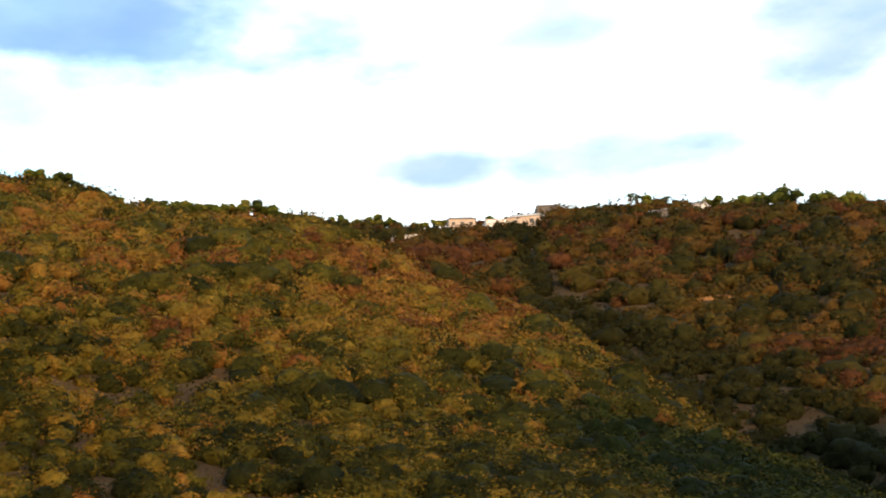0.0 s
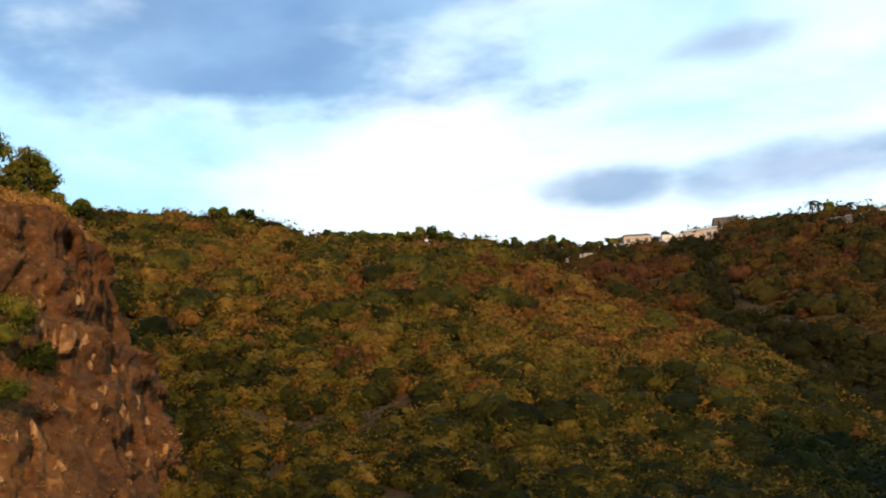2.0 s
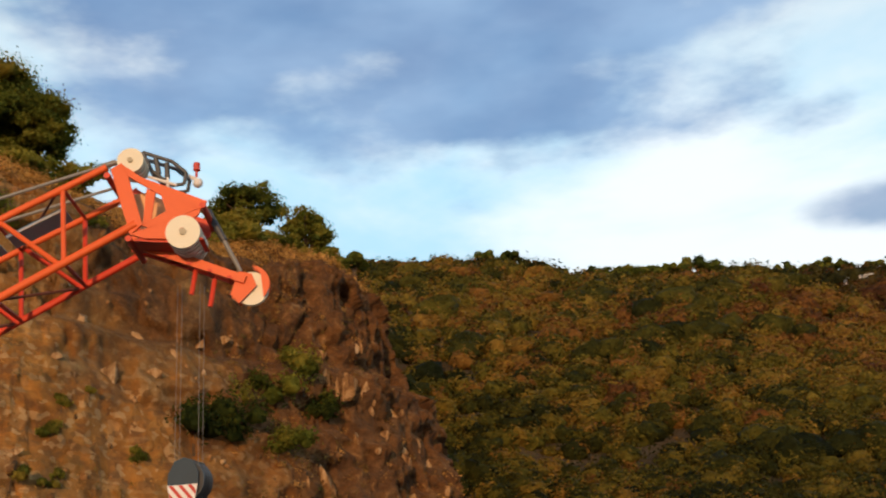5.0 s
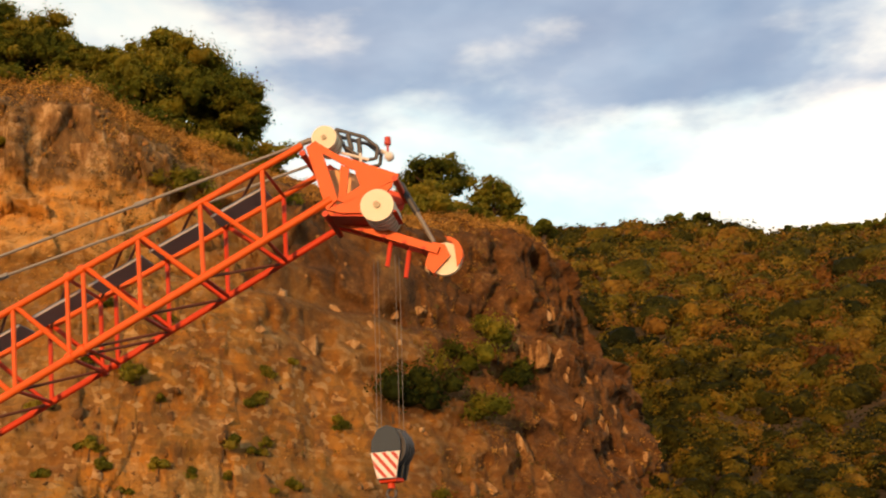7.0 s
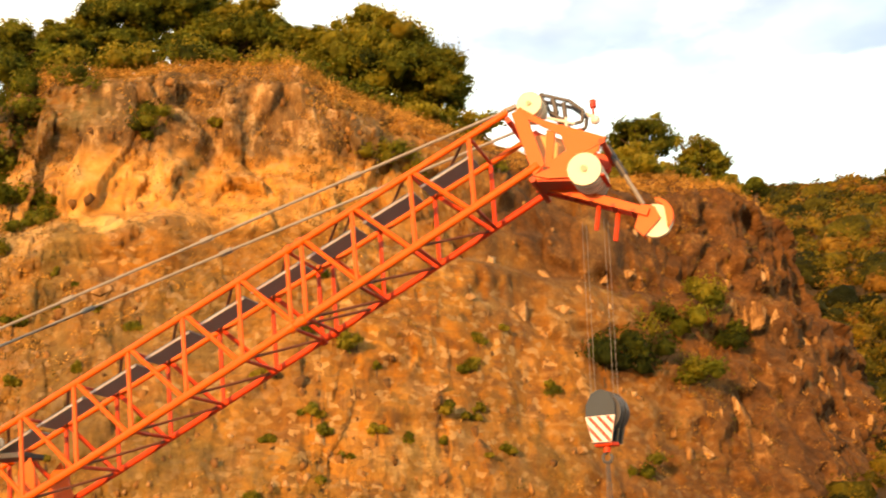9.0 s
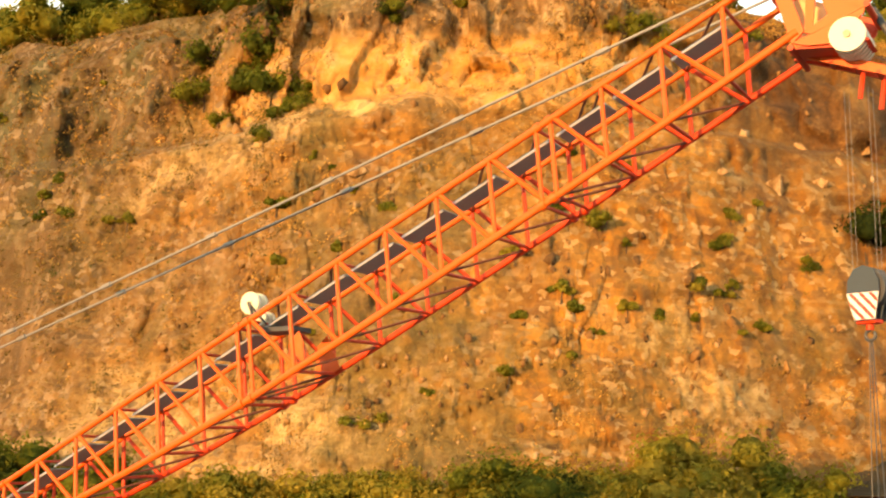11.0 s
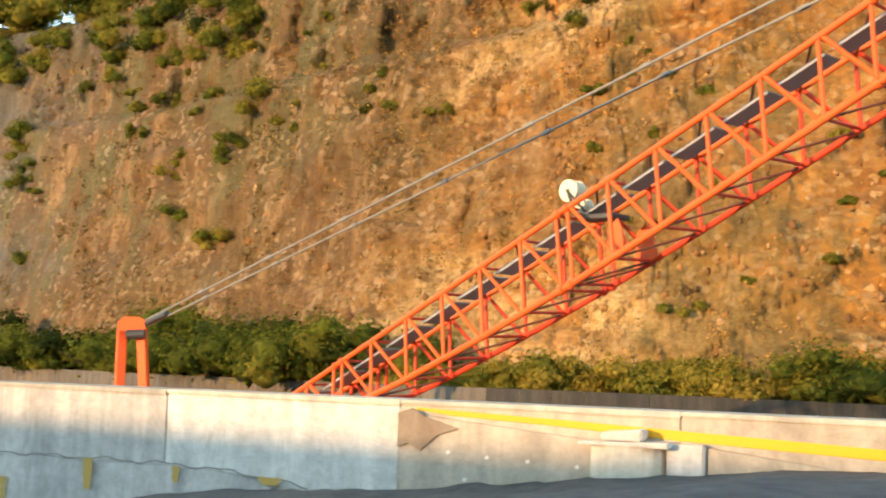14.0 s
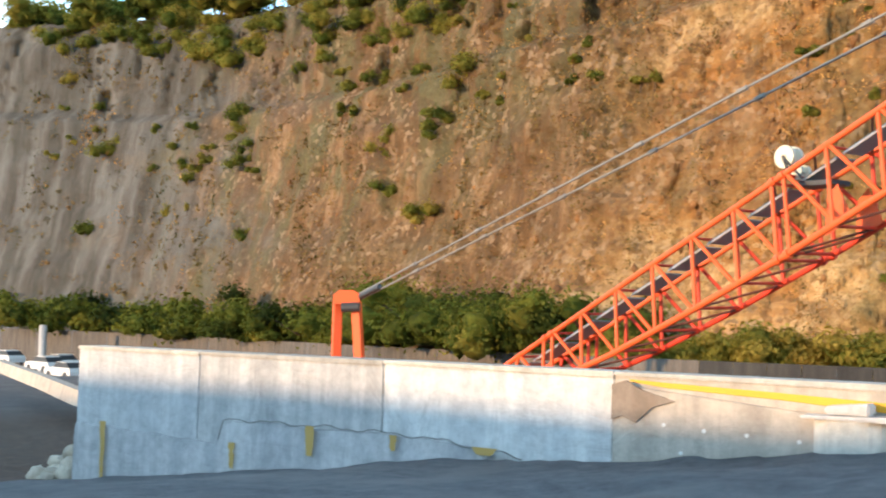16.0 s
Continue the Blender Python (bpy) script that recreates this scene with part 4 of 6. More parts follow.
    for across in (0.75, 1.15):
        bm = bmesh.new()
        a, b = on_head(*((jib[0][0], across, jib[0][1]))), on_head(jib[1][0], across, jib[1][1])
        side = (b - a).cross(NEAR).normalized()
        plate(bm, [a + side * 0.12, b + side * 0.09, b - side * 0.09, a - side * 0.12], 0.09, NEAR)
        part("jib_beam", bm, ORANGE if across < 1 else ORANGE_DARK, crane)
    for f in (0.3, 0.5, 0.68, 0.85):
        k, u = 15.5 + 1.14 * f, -1.4 - 2.03 * f
        bm = bmesh.new()
        box(bm, (0.1, 0.55, 0.06), Matrix.Translation(on_head(k, 0.95, u - 0.05)) @ Matrix.Rotation(math.atan2(AXIS.y, AXIS.x), 4, "Z"))
        part("jib_strut", bm, ORANGE_DARK, crane)
    sheave(crane, on_head(16.66, 0.95, -3.58), 0.38, 0.12, "jib_sheave")
    for across in (0.82, 1.08):
        bm = bmesh.new()
        c = on_head(16.68, across, -3.5)
        pts = [c + (AXIS * math.cos(w) + UP * math.sin(w)) * 0.42 for w in np.radians(np.linspace(-75, 60, 9))]
        plate(bm, pts + [c + AXIS * 0.3 + UP * 0.1, c + AXIS * 0.22 - UP * 0.12], 0.035, NEAR)
        part("sheave_guard", bm, ORANGE, crane)
        bm = bmesh.new()
        plate(bm, [c + AXIS * a + UP * b for a, b in ((-0.1, 0.38), (0.12, 0.2), (0.1, -0.1), (-0.42, -0.28), (-0.5, 0.0))], 0.035, NEAR)
        part("jib_bracket", bm, ORANGE, crane)
    bm = bmesh.new()
    a, b = on_head(16.64, 0.95, -1.45), on_head(16.64, 0.95, -3.1)
    bar(bm, a, a.lerp(b, 0.5), 0.075, 10)
    part("jib_stay", bm, STEEL, crane)
    bm = bmesh.new()
    bar(bm, a.lerp(b, 0.45), b, 0.05, 10)
    part("jib_stay", bm, CABLE, crane)
    for (ka, ua), (kb, ub) in (((16.17, -2.45), (15.9, -3.05)), ((16.28, -2.98), (16.05, -3.5))):
        bm = bmesh.new()
        a, b = on_head(ka, 0.95, ua), on_head(kb, 0.95, ub)
        bar(bm, a, b, 0.055, 8)
        part("drop_bar", bm, ORANGE_DARK, crane)
    # limit switch frame, wind gauge and lamp on top
    bm = bmesh.new()
    pts = [(16.22, 0.42), (16.52, -0.1), (16.62, -0.5), (16.52, -0.72), (16.36, -0.62), (16.2, -0.05)]
    for a, b in zip(pts, pts[1:] + pts[:1]):
        for across in (0.7, 1.15):
            bar(bm, on_head(a[0], across, a[1]), on_head(b[0], across, b[1]), 0.045, 6)
    for f in (0.33, 0.62):
        bar(bm, on_head(16.22 + 0.36 * f, 0.7, 0.42 - 0.8 * f), on_head(16.2 + 0.24 * f, 0.7, 0.0 - 0.7 * f), 0.06, 6)
    part("limit_frame", bm, STEEL, crane, "black limit switch frame")
    bm = bmesh.new()
    bar(bm, on_head(16.12, 0.5, -0.25), on_head(16.42, 0.5, -0.75), 0.035, 6)
    bar(bm, on_head(16.36, 0.5, -0.5), on_head(16.26, 0.5, -0.85), 0.035, 6)
    part("switch_arm", bm, WHITE, crane)
    bm = bmesh.new()
    bar(bm, on_head(16.62, 0.9, -0.5), on_head(16.72, 0.9, -0.7), 0.05, 8)
    bmesh.ops.create_icosphere(bm, subdivisions=2, radius=0.12, matrix=Matrix.Translation(on_head(16.7, 0.9, -0.76)))
    part("wind_gauge", bm, WHITE, crane, "white wind gauge bulb")
    bm = bmesh.new()
    c = on_head(16.72, 0.9, -0.62)
    bar(bm, c, c + Vector((0, 0, 0.34)), 0.03, 6)
    bar(bm, c + Vector((0, 0, 0.16)), c + Vector((0, 0, 0.34)), 0.08, 10)
    part("warning_lamp", bm, RED, crane, "red warning lamp")
    # gantry behind the boom foot
    G = at(80.8, 48.7, z=0.0)
    along = Vector((AXIS.x, AXIS.y, 0)).normalized()
    lft, rgt = at(81.3, 48.7, z=-3.0), at(79.95, 48.2, z=-3.0)
    for p, q in ((lft, at(81.3, 48.7, el=0.2)), (rgt, at(80.45, 48.4, el=0.2))):
        bm = bmesh.new()
        m = (p + q) / 2
        quat = (q - p).to_track_quat("Z", "Y").to_matrix().to_4x4()
        box(bm, (0.3, 0.36, (q - p).length), Matrix.Translation(m) @ quat, 0.03)
        part("gantry_leg", bm, ORANGE, crane)
    bm = bmesh.new()
    tl, tr_ = at(81.52, 48.7, el=0.05), at(80.3, 48.4, el=0.05)
    top = [tl, tl + Vector((0, 0, 0.35)), tl.lerp(tr_, 0.22) + Vector((0, 0, 0.55)), tl.lerp(tr_, 0.75) + Vector((0, 0, 0.56)), tr_ + Vector((0, 0, 0.42)), tr_]
    plate(bm, top, 0.7, heading(81))
    part("gantry_head", bm, ORANGE, crane)
    bm = bmesh.new()
    bar(bm, at(81.1, 48.2, el=-0.1), at(80.3, 48.0, el=-0.05), 0.18, 10)
    part("gantry_sheave", bm, STEEL, crane)
    # pendants
    for across, el in ((0.2, 0.55), (1.5, 0.25)):
        a = at(80.35, 48.3, el=el)
        b = on_boom(15.75, across, 0.12)
        bm = bmesh.new()
        n = 9
        for i in range(n):
            p, q = a.lerp(b, i / n), a.lerp(b, (i + 1) / n)
            bar(bm, p, q, 0.04, 6)
            bar(bm, p.lerp(q, 0.94), q.lerp(p, -0.02), 0.075, 6)
        part("pendant", bm, CABLE, crane, "grey steel pendant line")
    bm = bmesh.new()
    a = at(80.4, 48.3, el=0.35)
    bar(bm, a, a.lerp(on_boom(15.75, 0.8, 0.1), 0.045), 0.11, 8)
    part("pendant_block", bm, STEEL, crane)
    # undercarriage and deck behind the parapet
    yaw = math.atan2(along.y, along.x)
    base = FOOT - along * 6.5 - NEAR * 0.9
    base.z = 0
    for dv in (-2.6, 2.6):
        bm = bmesh.new()
        box(bm, (9.5, 1.1, 1.25), Matrix.Translation(base + NEAR * dv + Vector((0, 0, -2.2))) @ Matrix.Rotation(yaw, 4, "Z"), 0.35)
        part("crawler_track", bm, STEEL, crane)
    bm = bmesh.new()
    box(bm, (11.5, 3.4, 0.9), Matrix.Translation(base + Vector((0, 0, -1.15))) @ Matrix.Rotation(yaw, 4, "Z"), 0.08)
    part("deck", bm, ORANGE, crane)
    return crane


def on_head(k, across, up):
    return on_boom(k, across, up) - Vector((0, 0, 0.16))


def sheave(parent, centre, r, thick, name):
    bm = bmesh.new()
    disc(bm, centre, NEAR, r, thick * 0.55)
    for s in (-1, 1):
        disc(bm, centre + NEAR * s * thick * 0.36, NEAR, r, thick * 0.22)
    wheel = part(name, bm, CREAM, parent, "cream sheave wheel")
    bm = bmesh.new()
    disc(bm, centre, NEAR, r * 0.2, thick * 1.7, 12)
    part("hub", bm, HUB, wheel)
    return wheel


# Inner braces: the crane's orange taken down to brown to carry their shade.
SHADED_BROWN = paint_material("shaded_brown_paint", (0.16, 0.05, 0.025), (0.08, 0.03, 0.02), 0.6)
# Inner plate: its sunlit look is put into a paler orange.
CREAM_ORANGE = paint_material("sunlit_orange_paint", (0.8, 0.42, 0.18), (0.6, 0.3, 0.12), 0.5)
HUB = paint_material("hub_steel", (0.42, 0.36, 0.24), (0.2, 0.16, 0.1), 0.5)
crane = build_crane()


def build_hook():
    hook = tagged(new("hook_block"), "dark steel hook block with a red and white striped plate", "hook block")
    d = 29.6
    c = at(32.65, d, el=7.6)
    across = heading(32.9 - 116).normalized()       # along the plate's face
    face = Vector((across.y, -across.x, 0))
    if face.dot(c) > 0:
        face = -face
    def P(a, z, f=0.0):
        return c + across * a + Vector((0, 0, z)) + face * f
    for f in (-0.34, -0.1, 0.24):
        bm = bmesh.new()
        pts = [(-0.40, 0.0), (-0.38, 0.3), (-0.22, 0.58), (0.02, 0.66), (0.24, 0.58), (0.38, 0.3), (0.38, 0.0), (0.24, -0.62), (-0.24, -0.62)]
        plate(bm, [P(a, z, f) for a, z in pts], 0.06, face)
        part("cheek", bm, STEEL_BLUE, hook)
    bm = bmesh.new()
    plate(bm, [P(a, z, 0.275) for a, z in ((-0.40, 0.02), (0.38, 0.02), (0.26, -0.6), (-0.24, -0.6))], 0.012, face)
    striped = part("warning_plate", bm, WHITE, hook, "white plate with red slanting stripes")
    def inside(a, z):
        f = (0.02 - z) / 0.62
        return -0.40 + 0.16 * f + 0.008, 0.38 - 0.12 * f - 0.008
    for i in range(-3, 5):
        pts = []
        lo, hi = [], []
        for j in range(9):
            z = 0.01 - 0.6 * j / 8
            a0 = -0.36 + i * 0.24 + 0.6 * j / 8 * 0.9
            l, h = inside(a0, z)
            b0, b1 = min(max(a0, l), h), min(max(a0 + 0.105, l), h)
            lo.append(P(b0, z, 0.284)), hi.append(P(b1, z, 0.284))
        bm = bmesh.new()
        used = False
        for j in range(8):
            if (hi[j] - lo[j]).length > 0.004 or (hi[j + 1] - lo[j + 1]).length > 0.004:
                bm.faces.new([bm.verts.new(v) for v in (lo[j], hi[j], hi[j + 1], lo[j + 1])])
                used = True
        if used:
            part("stripe", bm, RED, striped, "red stripe")
        else:
            bm.free()
    for f in (-0.28, -0.16, -0.02, 0.12):
        bm = bmesh.new()
        disc(bm, P(0.02, 0.12, f), face, 0.47, 0.09)
        part("sheave", bm, STEEL, hook)
    bm = bmesh.new()
    bar(bm, P(0, -0.6), P(0, -0.82), 0.09, 10)
    box(bm, (0.5, 0.35, 0.1), Matrix.Translation(P(0, -0.64)), 0.02)
    part("swivel", bm, ORANGE_DARK, hook)
    bm = bmesh.new()
    ring = [P(0.12 * math.cos(w), -0.95 + 0.12 * math.sin(w)) for w in np.radians(np.linspace(95, 400, 14))]
    for a, b in zip(ring, ring[1:]):
        bar(bm, a, b, 0.04, 8)
    part("hook", bm, STEEL, hook)
    head = on_boom(16.2, 0.5, -2.2)
    for a, f in ((-0.3, 0.1), (0.3, 0.1), (-0.3, -0.14), (0.3, -0.14)):
        bm = bmesh.new()
        bar(bm, P(a, 0.35, f), Vector((P(a, 0, f).x, P(a, 0, f).y, head.z)), 0.006, 5)
        part("hoist_rope", bm, CABLE, hook, "thin hoist rope")
    for a in (-0.12, 0.0, 0.12):
        bm = bmesh.new()
        bar(bm, P(a * 0.3, -1.05), P(a * 1.5, -5.4), 0.014, 5)
        part("sling", bm, STEEL, hook)


STEEL_BLUE = paint_material("blue_grey_steel", (0.03, 0.048, 0.062), (0.03, 0.03, 0.03), 0.5)
build_hook()


# ---------------------------------------------------------------- plants
def cliff_table():
    s, t = np.linspace(1.5, 15, 500), np.concatenate([np.linspace(0.0, 1, 90), np.linspace(1.02, 1.6, 12)])
    S, T = np.meshgrid(s, t, indexing="ij")
    p = cliff_points(S.ravel(), T.ravel())
    d = np.hypot(p[:, 0], p[:, 1])
    return p, np.degrees(np.arctan2(-p[:, 0], p[:, 1])), np.degrees(np.arctan2(p[:, 2] - 1.6, d)), d, T.ravel()


CP, CAZ, CEL, CD, CT = cliff_table()


def cliff_spot(az, el):
    """The place on the cliff's face at a bearing and elevation."""
    e = (CAZ - az) ** 2 + (CEL - el) ** 2 + CD * 0.0004
    return CP[np.argmin(e)]


def bush(place, r, tint, seed, tall=0.22, name="bush", label="green leafy bush", squash=0.8, lobes=5, leaves=150, leaf=0.12, mat=None, group=""):
    rng = np.random.default_rng(seed)
    c = rng.normal(size=(lobes, 3)) * np.array([0.5, 0.5, tall]) * r
    c[:, 2] = np.abs(c[:, 2]) + r * 0.22
    sz = r * rng.uniform(0.42, 0.68, lobes) * (5 / max(lobes, 5)) ** 0.36
    v, f, t = bushes(rng, c, sz, squash, leaves, leaf, np.clip(tint + rng.normal(size=lobes) * 0.13, 0, 1), 0.5)
    ob = new(name)
    ob.location = place
    raw("foliage", v, f, mat or LEAF, ob, tint=t)
    for i in range(2):
        bm = bmesh.new()
        tube(bm, [(0.1 * i, 0, -0.5), (0.15 * i - 0.05, 0.05, r * 0.2), tuple(c[i])], 0.03 + 0.01 * r, 5)
        part("stem", bm, BARK, ob)
    return tagged(ob, label, "bush", group)


FACE_BUSHES = [  # bearing, elevation, radius, tint
    (32.6, 10.1, 2.1, 0.03), (31.2, 10.6, 2.1, 0.05), (30.0, 11.5, 2.0, 0.3), (27.6, 12.4, 1.9, 0.4), (28.8, 9.4, 1.9, 0.32), (26.9, 10.5, 1.6, 0.2), (25.7, 13.4, 0.9, 0.5),
    (44.3, 11.2, 0.8, 0.5), (40.5, 7.9, 0.6, 0.4), (38.4, 11.4, 0.55, 0.5), (39.0, 10.0, 0.6, 0.5), (35.0, 8.9, 0.6, 0.4), (43.3, 7.1, 0.4, 0.5), (59.9, 11.9, 0.7, 0.3), (54.8, 11.9, 0.7, 0.45),
    (54.2, 21.6, 0.9, 0.4), (54.3, 20.5, 0.8, 0.35), (51.1, 21.3, 0.7, 0.5), (62.7, 15.6, 1.0, 0.4), (60.6, 15.0, 1.1, 0.45), (60.0, 15.9, 1.0, 0.4), (58.6, 17.0, 0.9, 0.5), (59.5, 16.3, 0.9, 0.4),
    (75.5, 11.1, 1.7, 0.45), (75.8, 10.3, 1.3, 0.5), (75.9, 8.9, 1.2, 0.3), (77.0, 8.0, 1.0, 0.4), (81.6, 11.5, 1.2, 0.4), (79.7, 10.6, 1.2, 0.35), (91.7, 6.6, 2.0, 0.3), (86.1, 8.6, 1.5, 0.3),
    (79.1, 6.9, 1.1, 0.5), (85.9, 6.2, 1.2, 0.4), (55.7, 1.6, 0.9, 0.4), (59.7, 9.2, 0.7, 0.5), (78.2, 13.6, 2.4, 0.35), (77.0, 13.0, 1.8, 0.45), (79.4, 14.6, 2.2, 0.3), (83.0, 10.8, 1.2, 0.35),
    (88.2, 12.2, 2.4, 0.35), (90.5, 11.7, 2.6, 0.3), (93.7, 11.0, 3.2, 0.35), (84.5, 12.8, 2.0, 0.45), (81.5, 13.4, 1.9, 0.4), (92.6, 3.2, 1.8, 0.35), (89.0, 4.0, 1.2, 0.4), (48.9, 4.4, 0.5, 0.4), (37.0, 6.2, 0.6, 0.4),
    (61.0, 22.3, 2.0, 0.25), (60.2, 20.8, 1.8, 0.3), (61.6, 20.0, 2.0, 0.22), (60.6, 18.5, 1.7, 0.28), (59.4, 17.5, 1.5, 0.3), (61.6, 17.4, 1.7, 0.25), (59.0, 16.5, 1.2, 0.35), (63.0, 18.6, 1.8, 0.25), (63.4, 16.8, 1.5, 0.3),
    (54.5, 22.4, 1.3, 0.25), (54.4, 21.2, 1.2, 0.22), (39.6, 19.6, 1.4, 0.4), (41.6, 19.3, 1.3, 0.4), (43.2, 19.9, 1.2, 0.4), (37.8, 19.4, 1.1, 0.4), (31.2, 5.1, 0.9, 0.2), (60.4, 17.0, 1.2, 0.3), (58.0, 22.6, 1.4, 0.3),
    (82.4, 14.6, 2.2, 0.25), (80.6, 13.2, 1.8, 0.3), (82.0, 12.2, 1.5, 0.3), (79.4, 12.4, 1.4, 0.3), (75.7, 11.8, 1.3, 0.3), (90.2, 12.2, 2.6, 0.25), (88.0, 11.4, 1.8, 0.3)]
grow = random.Random(58)
for az0, az1, el0, el1, count, r0, r1 in ((75.5, 83.5, 12.6, 16.0, 26, 1.0, 1.9), (76.5, 82.5, 8.5, 12.4, 9, 0.6, 1.1), (84.0, 94.0, 10.9, 12.9, 26, 1.3, 2.4), (86.0, 95.0, 5.0, 10.0, 10, 0.8, 1.4), (66.0, 76.0, 9.0, 17.0, 14, 0.4, 0.8),
                                         (37.0, 62.0, 3.0, 15.0, 26, 0.22, 0.42), (77.0, 90.0, 2.5, 8.0, 16, 0.7, 1.3)):
    for _ in range(count):
        FACE_BUSHES.append((grow.uniform(az0, az1), grow.uniform(el0, el1), grow.uniform(r0, r1), grow.uniform(0.3, 0.6)))
for i, (az, el, r, tint) in enumerate(FACE_BUSHES):
    dark = tint < 0.15
    r *= 1.0 if r > 1.1 or az < 50 else 0.75
    bush(cliff_spot(az, el) - np.array([0, 0, r * 0.45]), r, tint if dark else tint * 1.1, 100 + i, 0.42, squash=0.95, label="dark green bush growing on the rock face" if dark else "olive green bush growing on the rock face",
         leaves=210, leaf=0.1 if r < 1.5 else 0.15, group="bushes on the cliff")

FOOT_BUSHES = [(36.5, 1.9), (39.0, 2.0), (41.0, 2.5), (43.2, 1.6), (45.8, 1.6), (48.4, 2.6), (50.2, 1.7), (52.5, 1.5), (54.8, 1.6), (57.2, 1.4), (59.5, 1.5), (61.5, 1.3), (63.2, 1.6), (65.5, 1.4), (67.5, 1.3),
               (70.4, 2.2), (71.8, 2.4), (73.2, 2.4), (74.8, 2.6), (76.8, 2.9), (78.6, 2.8), (80.4, 1.9), (82.6, 2.6), (84.2, 2.3), (86.4, 2.5), (88.2, 2.3), (90.0, 2.6), (92.6, 2.8), (94.4, 2.7), (96.5, 2.9)]
for i, (az, r) in enumerate(FOOT_BUSHES):
    d = float(np.interp(az, CLIFF[3:, 0], CLIFF[3:, 1])) - 2.2
    z = float(np.interp(az, CLIFF[3:, 0], CLIFF[3:, 2])) - 0.55
    dry = az < 69 and az != 48.4
    bush(at(az, d, z=z), r * (1.6 if dry else 1.3 if az < 69 else 2.05 if az < 79 else 1.75), (0.8 if i % 3 else 0.56) if dry else 0.22 + 0.09 * (i % 2), 300 + i, label="dry olive shrub at the foot of the cliff" if dry else "dense green bush at the foot of the cliff",
         lobes=18, leaves=210, leaf=0.0022 * d, squash=0.8, group="bushes along the road")


def tree(az, el, half_w, half_h, d, seed, tint, label, open_crown=0.0):
    """A crown by the middle of its outline and half sizes in degrees; the trunk goes down to the ground behind the rim."""
    rng = np.random.default_rng(seed)
    c = at(az, d, el=el)
    rx, rz = d * math.tan(radians(half_w)), d * math.tan(radians(half_h))
    foot = Vector((c.x, c.y, c.z - rz * 1.2 - 1.0))
    t = tagged(new("tree"), label, "tree", "trees on the cliff top")
    t.location = foot
    n = int(46 + rx * 13.0)
    u = rng.normal(size=(n, 3))
    u /= np.linalg.norm(u, axis=1, keepdims=True)
    u[:, 2] = np.where(u[:, 2] < -0.75, -u[:, 2], u[:, 2])
    rad = rng.uniform(0.3, 1.0, (n, 1)) ** 0.6
    lobe = 1 + 0.36 * value_noise(u * 1.7 + 9.0, seed)[:, None]
    cen = u * rad * lobe * np.array([rx * 0.9, rx * 0.8, rz * 0.9]) + np.array(c - foot)
    sz = rng.uniform(0.15, 0.3, n) * min(rx, rz * 1.5)
    bm = bmesh.new()
    top = (c - foot) * 0.8
    prev, pr = Vector((0, 0, -0.6)), 0.34
    for i in range(1, 6):
        q = top * (i / 5) + Vector(rng.normal(size=3) * 0.14)
        quat = (q - prev).to_track_quat("Z", "Y").to_matrix().to_4x4()
        bmesh.ops.create_cone(bm, cap_ends=True, segments=8, radius1=pr, radius2=pr * 0.82, depth=(q - prev).length * 1.04, matrix=Matrix.Translation((q + prev) / 2) @ quat)
        prev, pr = q, pr * 0.82
    part("trunk", bm, BARK, t)
    for i in range(0, n, 7):
        a = top * rng.uniform(0.45, 0.98)
        bm = bmesh.new()
        tube(bm, [a, a.lerp(Vector(cen[i]), 0.5) + Vector((0, 0, 0.2)), Vector(cen[i])], 0.07, 6)
        part("limb", bm, BARK, t)
    leaves = int(250 * (1 - open_crown))
    # higher clumps get a lighter tint, which shades the crown by colour
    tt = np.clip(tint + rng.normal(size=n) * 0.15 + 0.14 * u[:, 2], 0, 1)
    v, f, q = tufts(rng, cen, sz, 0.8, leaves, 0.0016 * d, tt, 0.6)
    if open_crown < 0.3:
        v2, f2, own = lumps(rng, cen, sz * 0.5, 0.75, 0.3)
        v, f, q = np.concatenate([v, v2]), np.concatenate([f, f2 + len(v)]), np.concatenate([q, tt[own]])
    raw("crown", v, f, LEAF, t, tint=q)


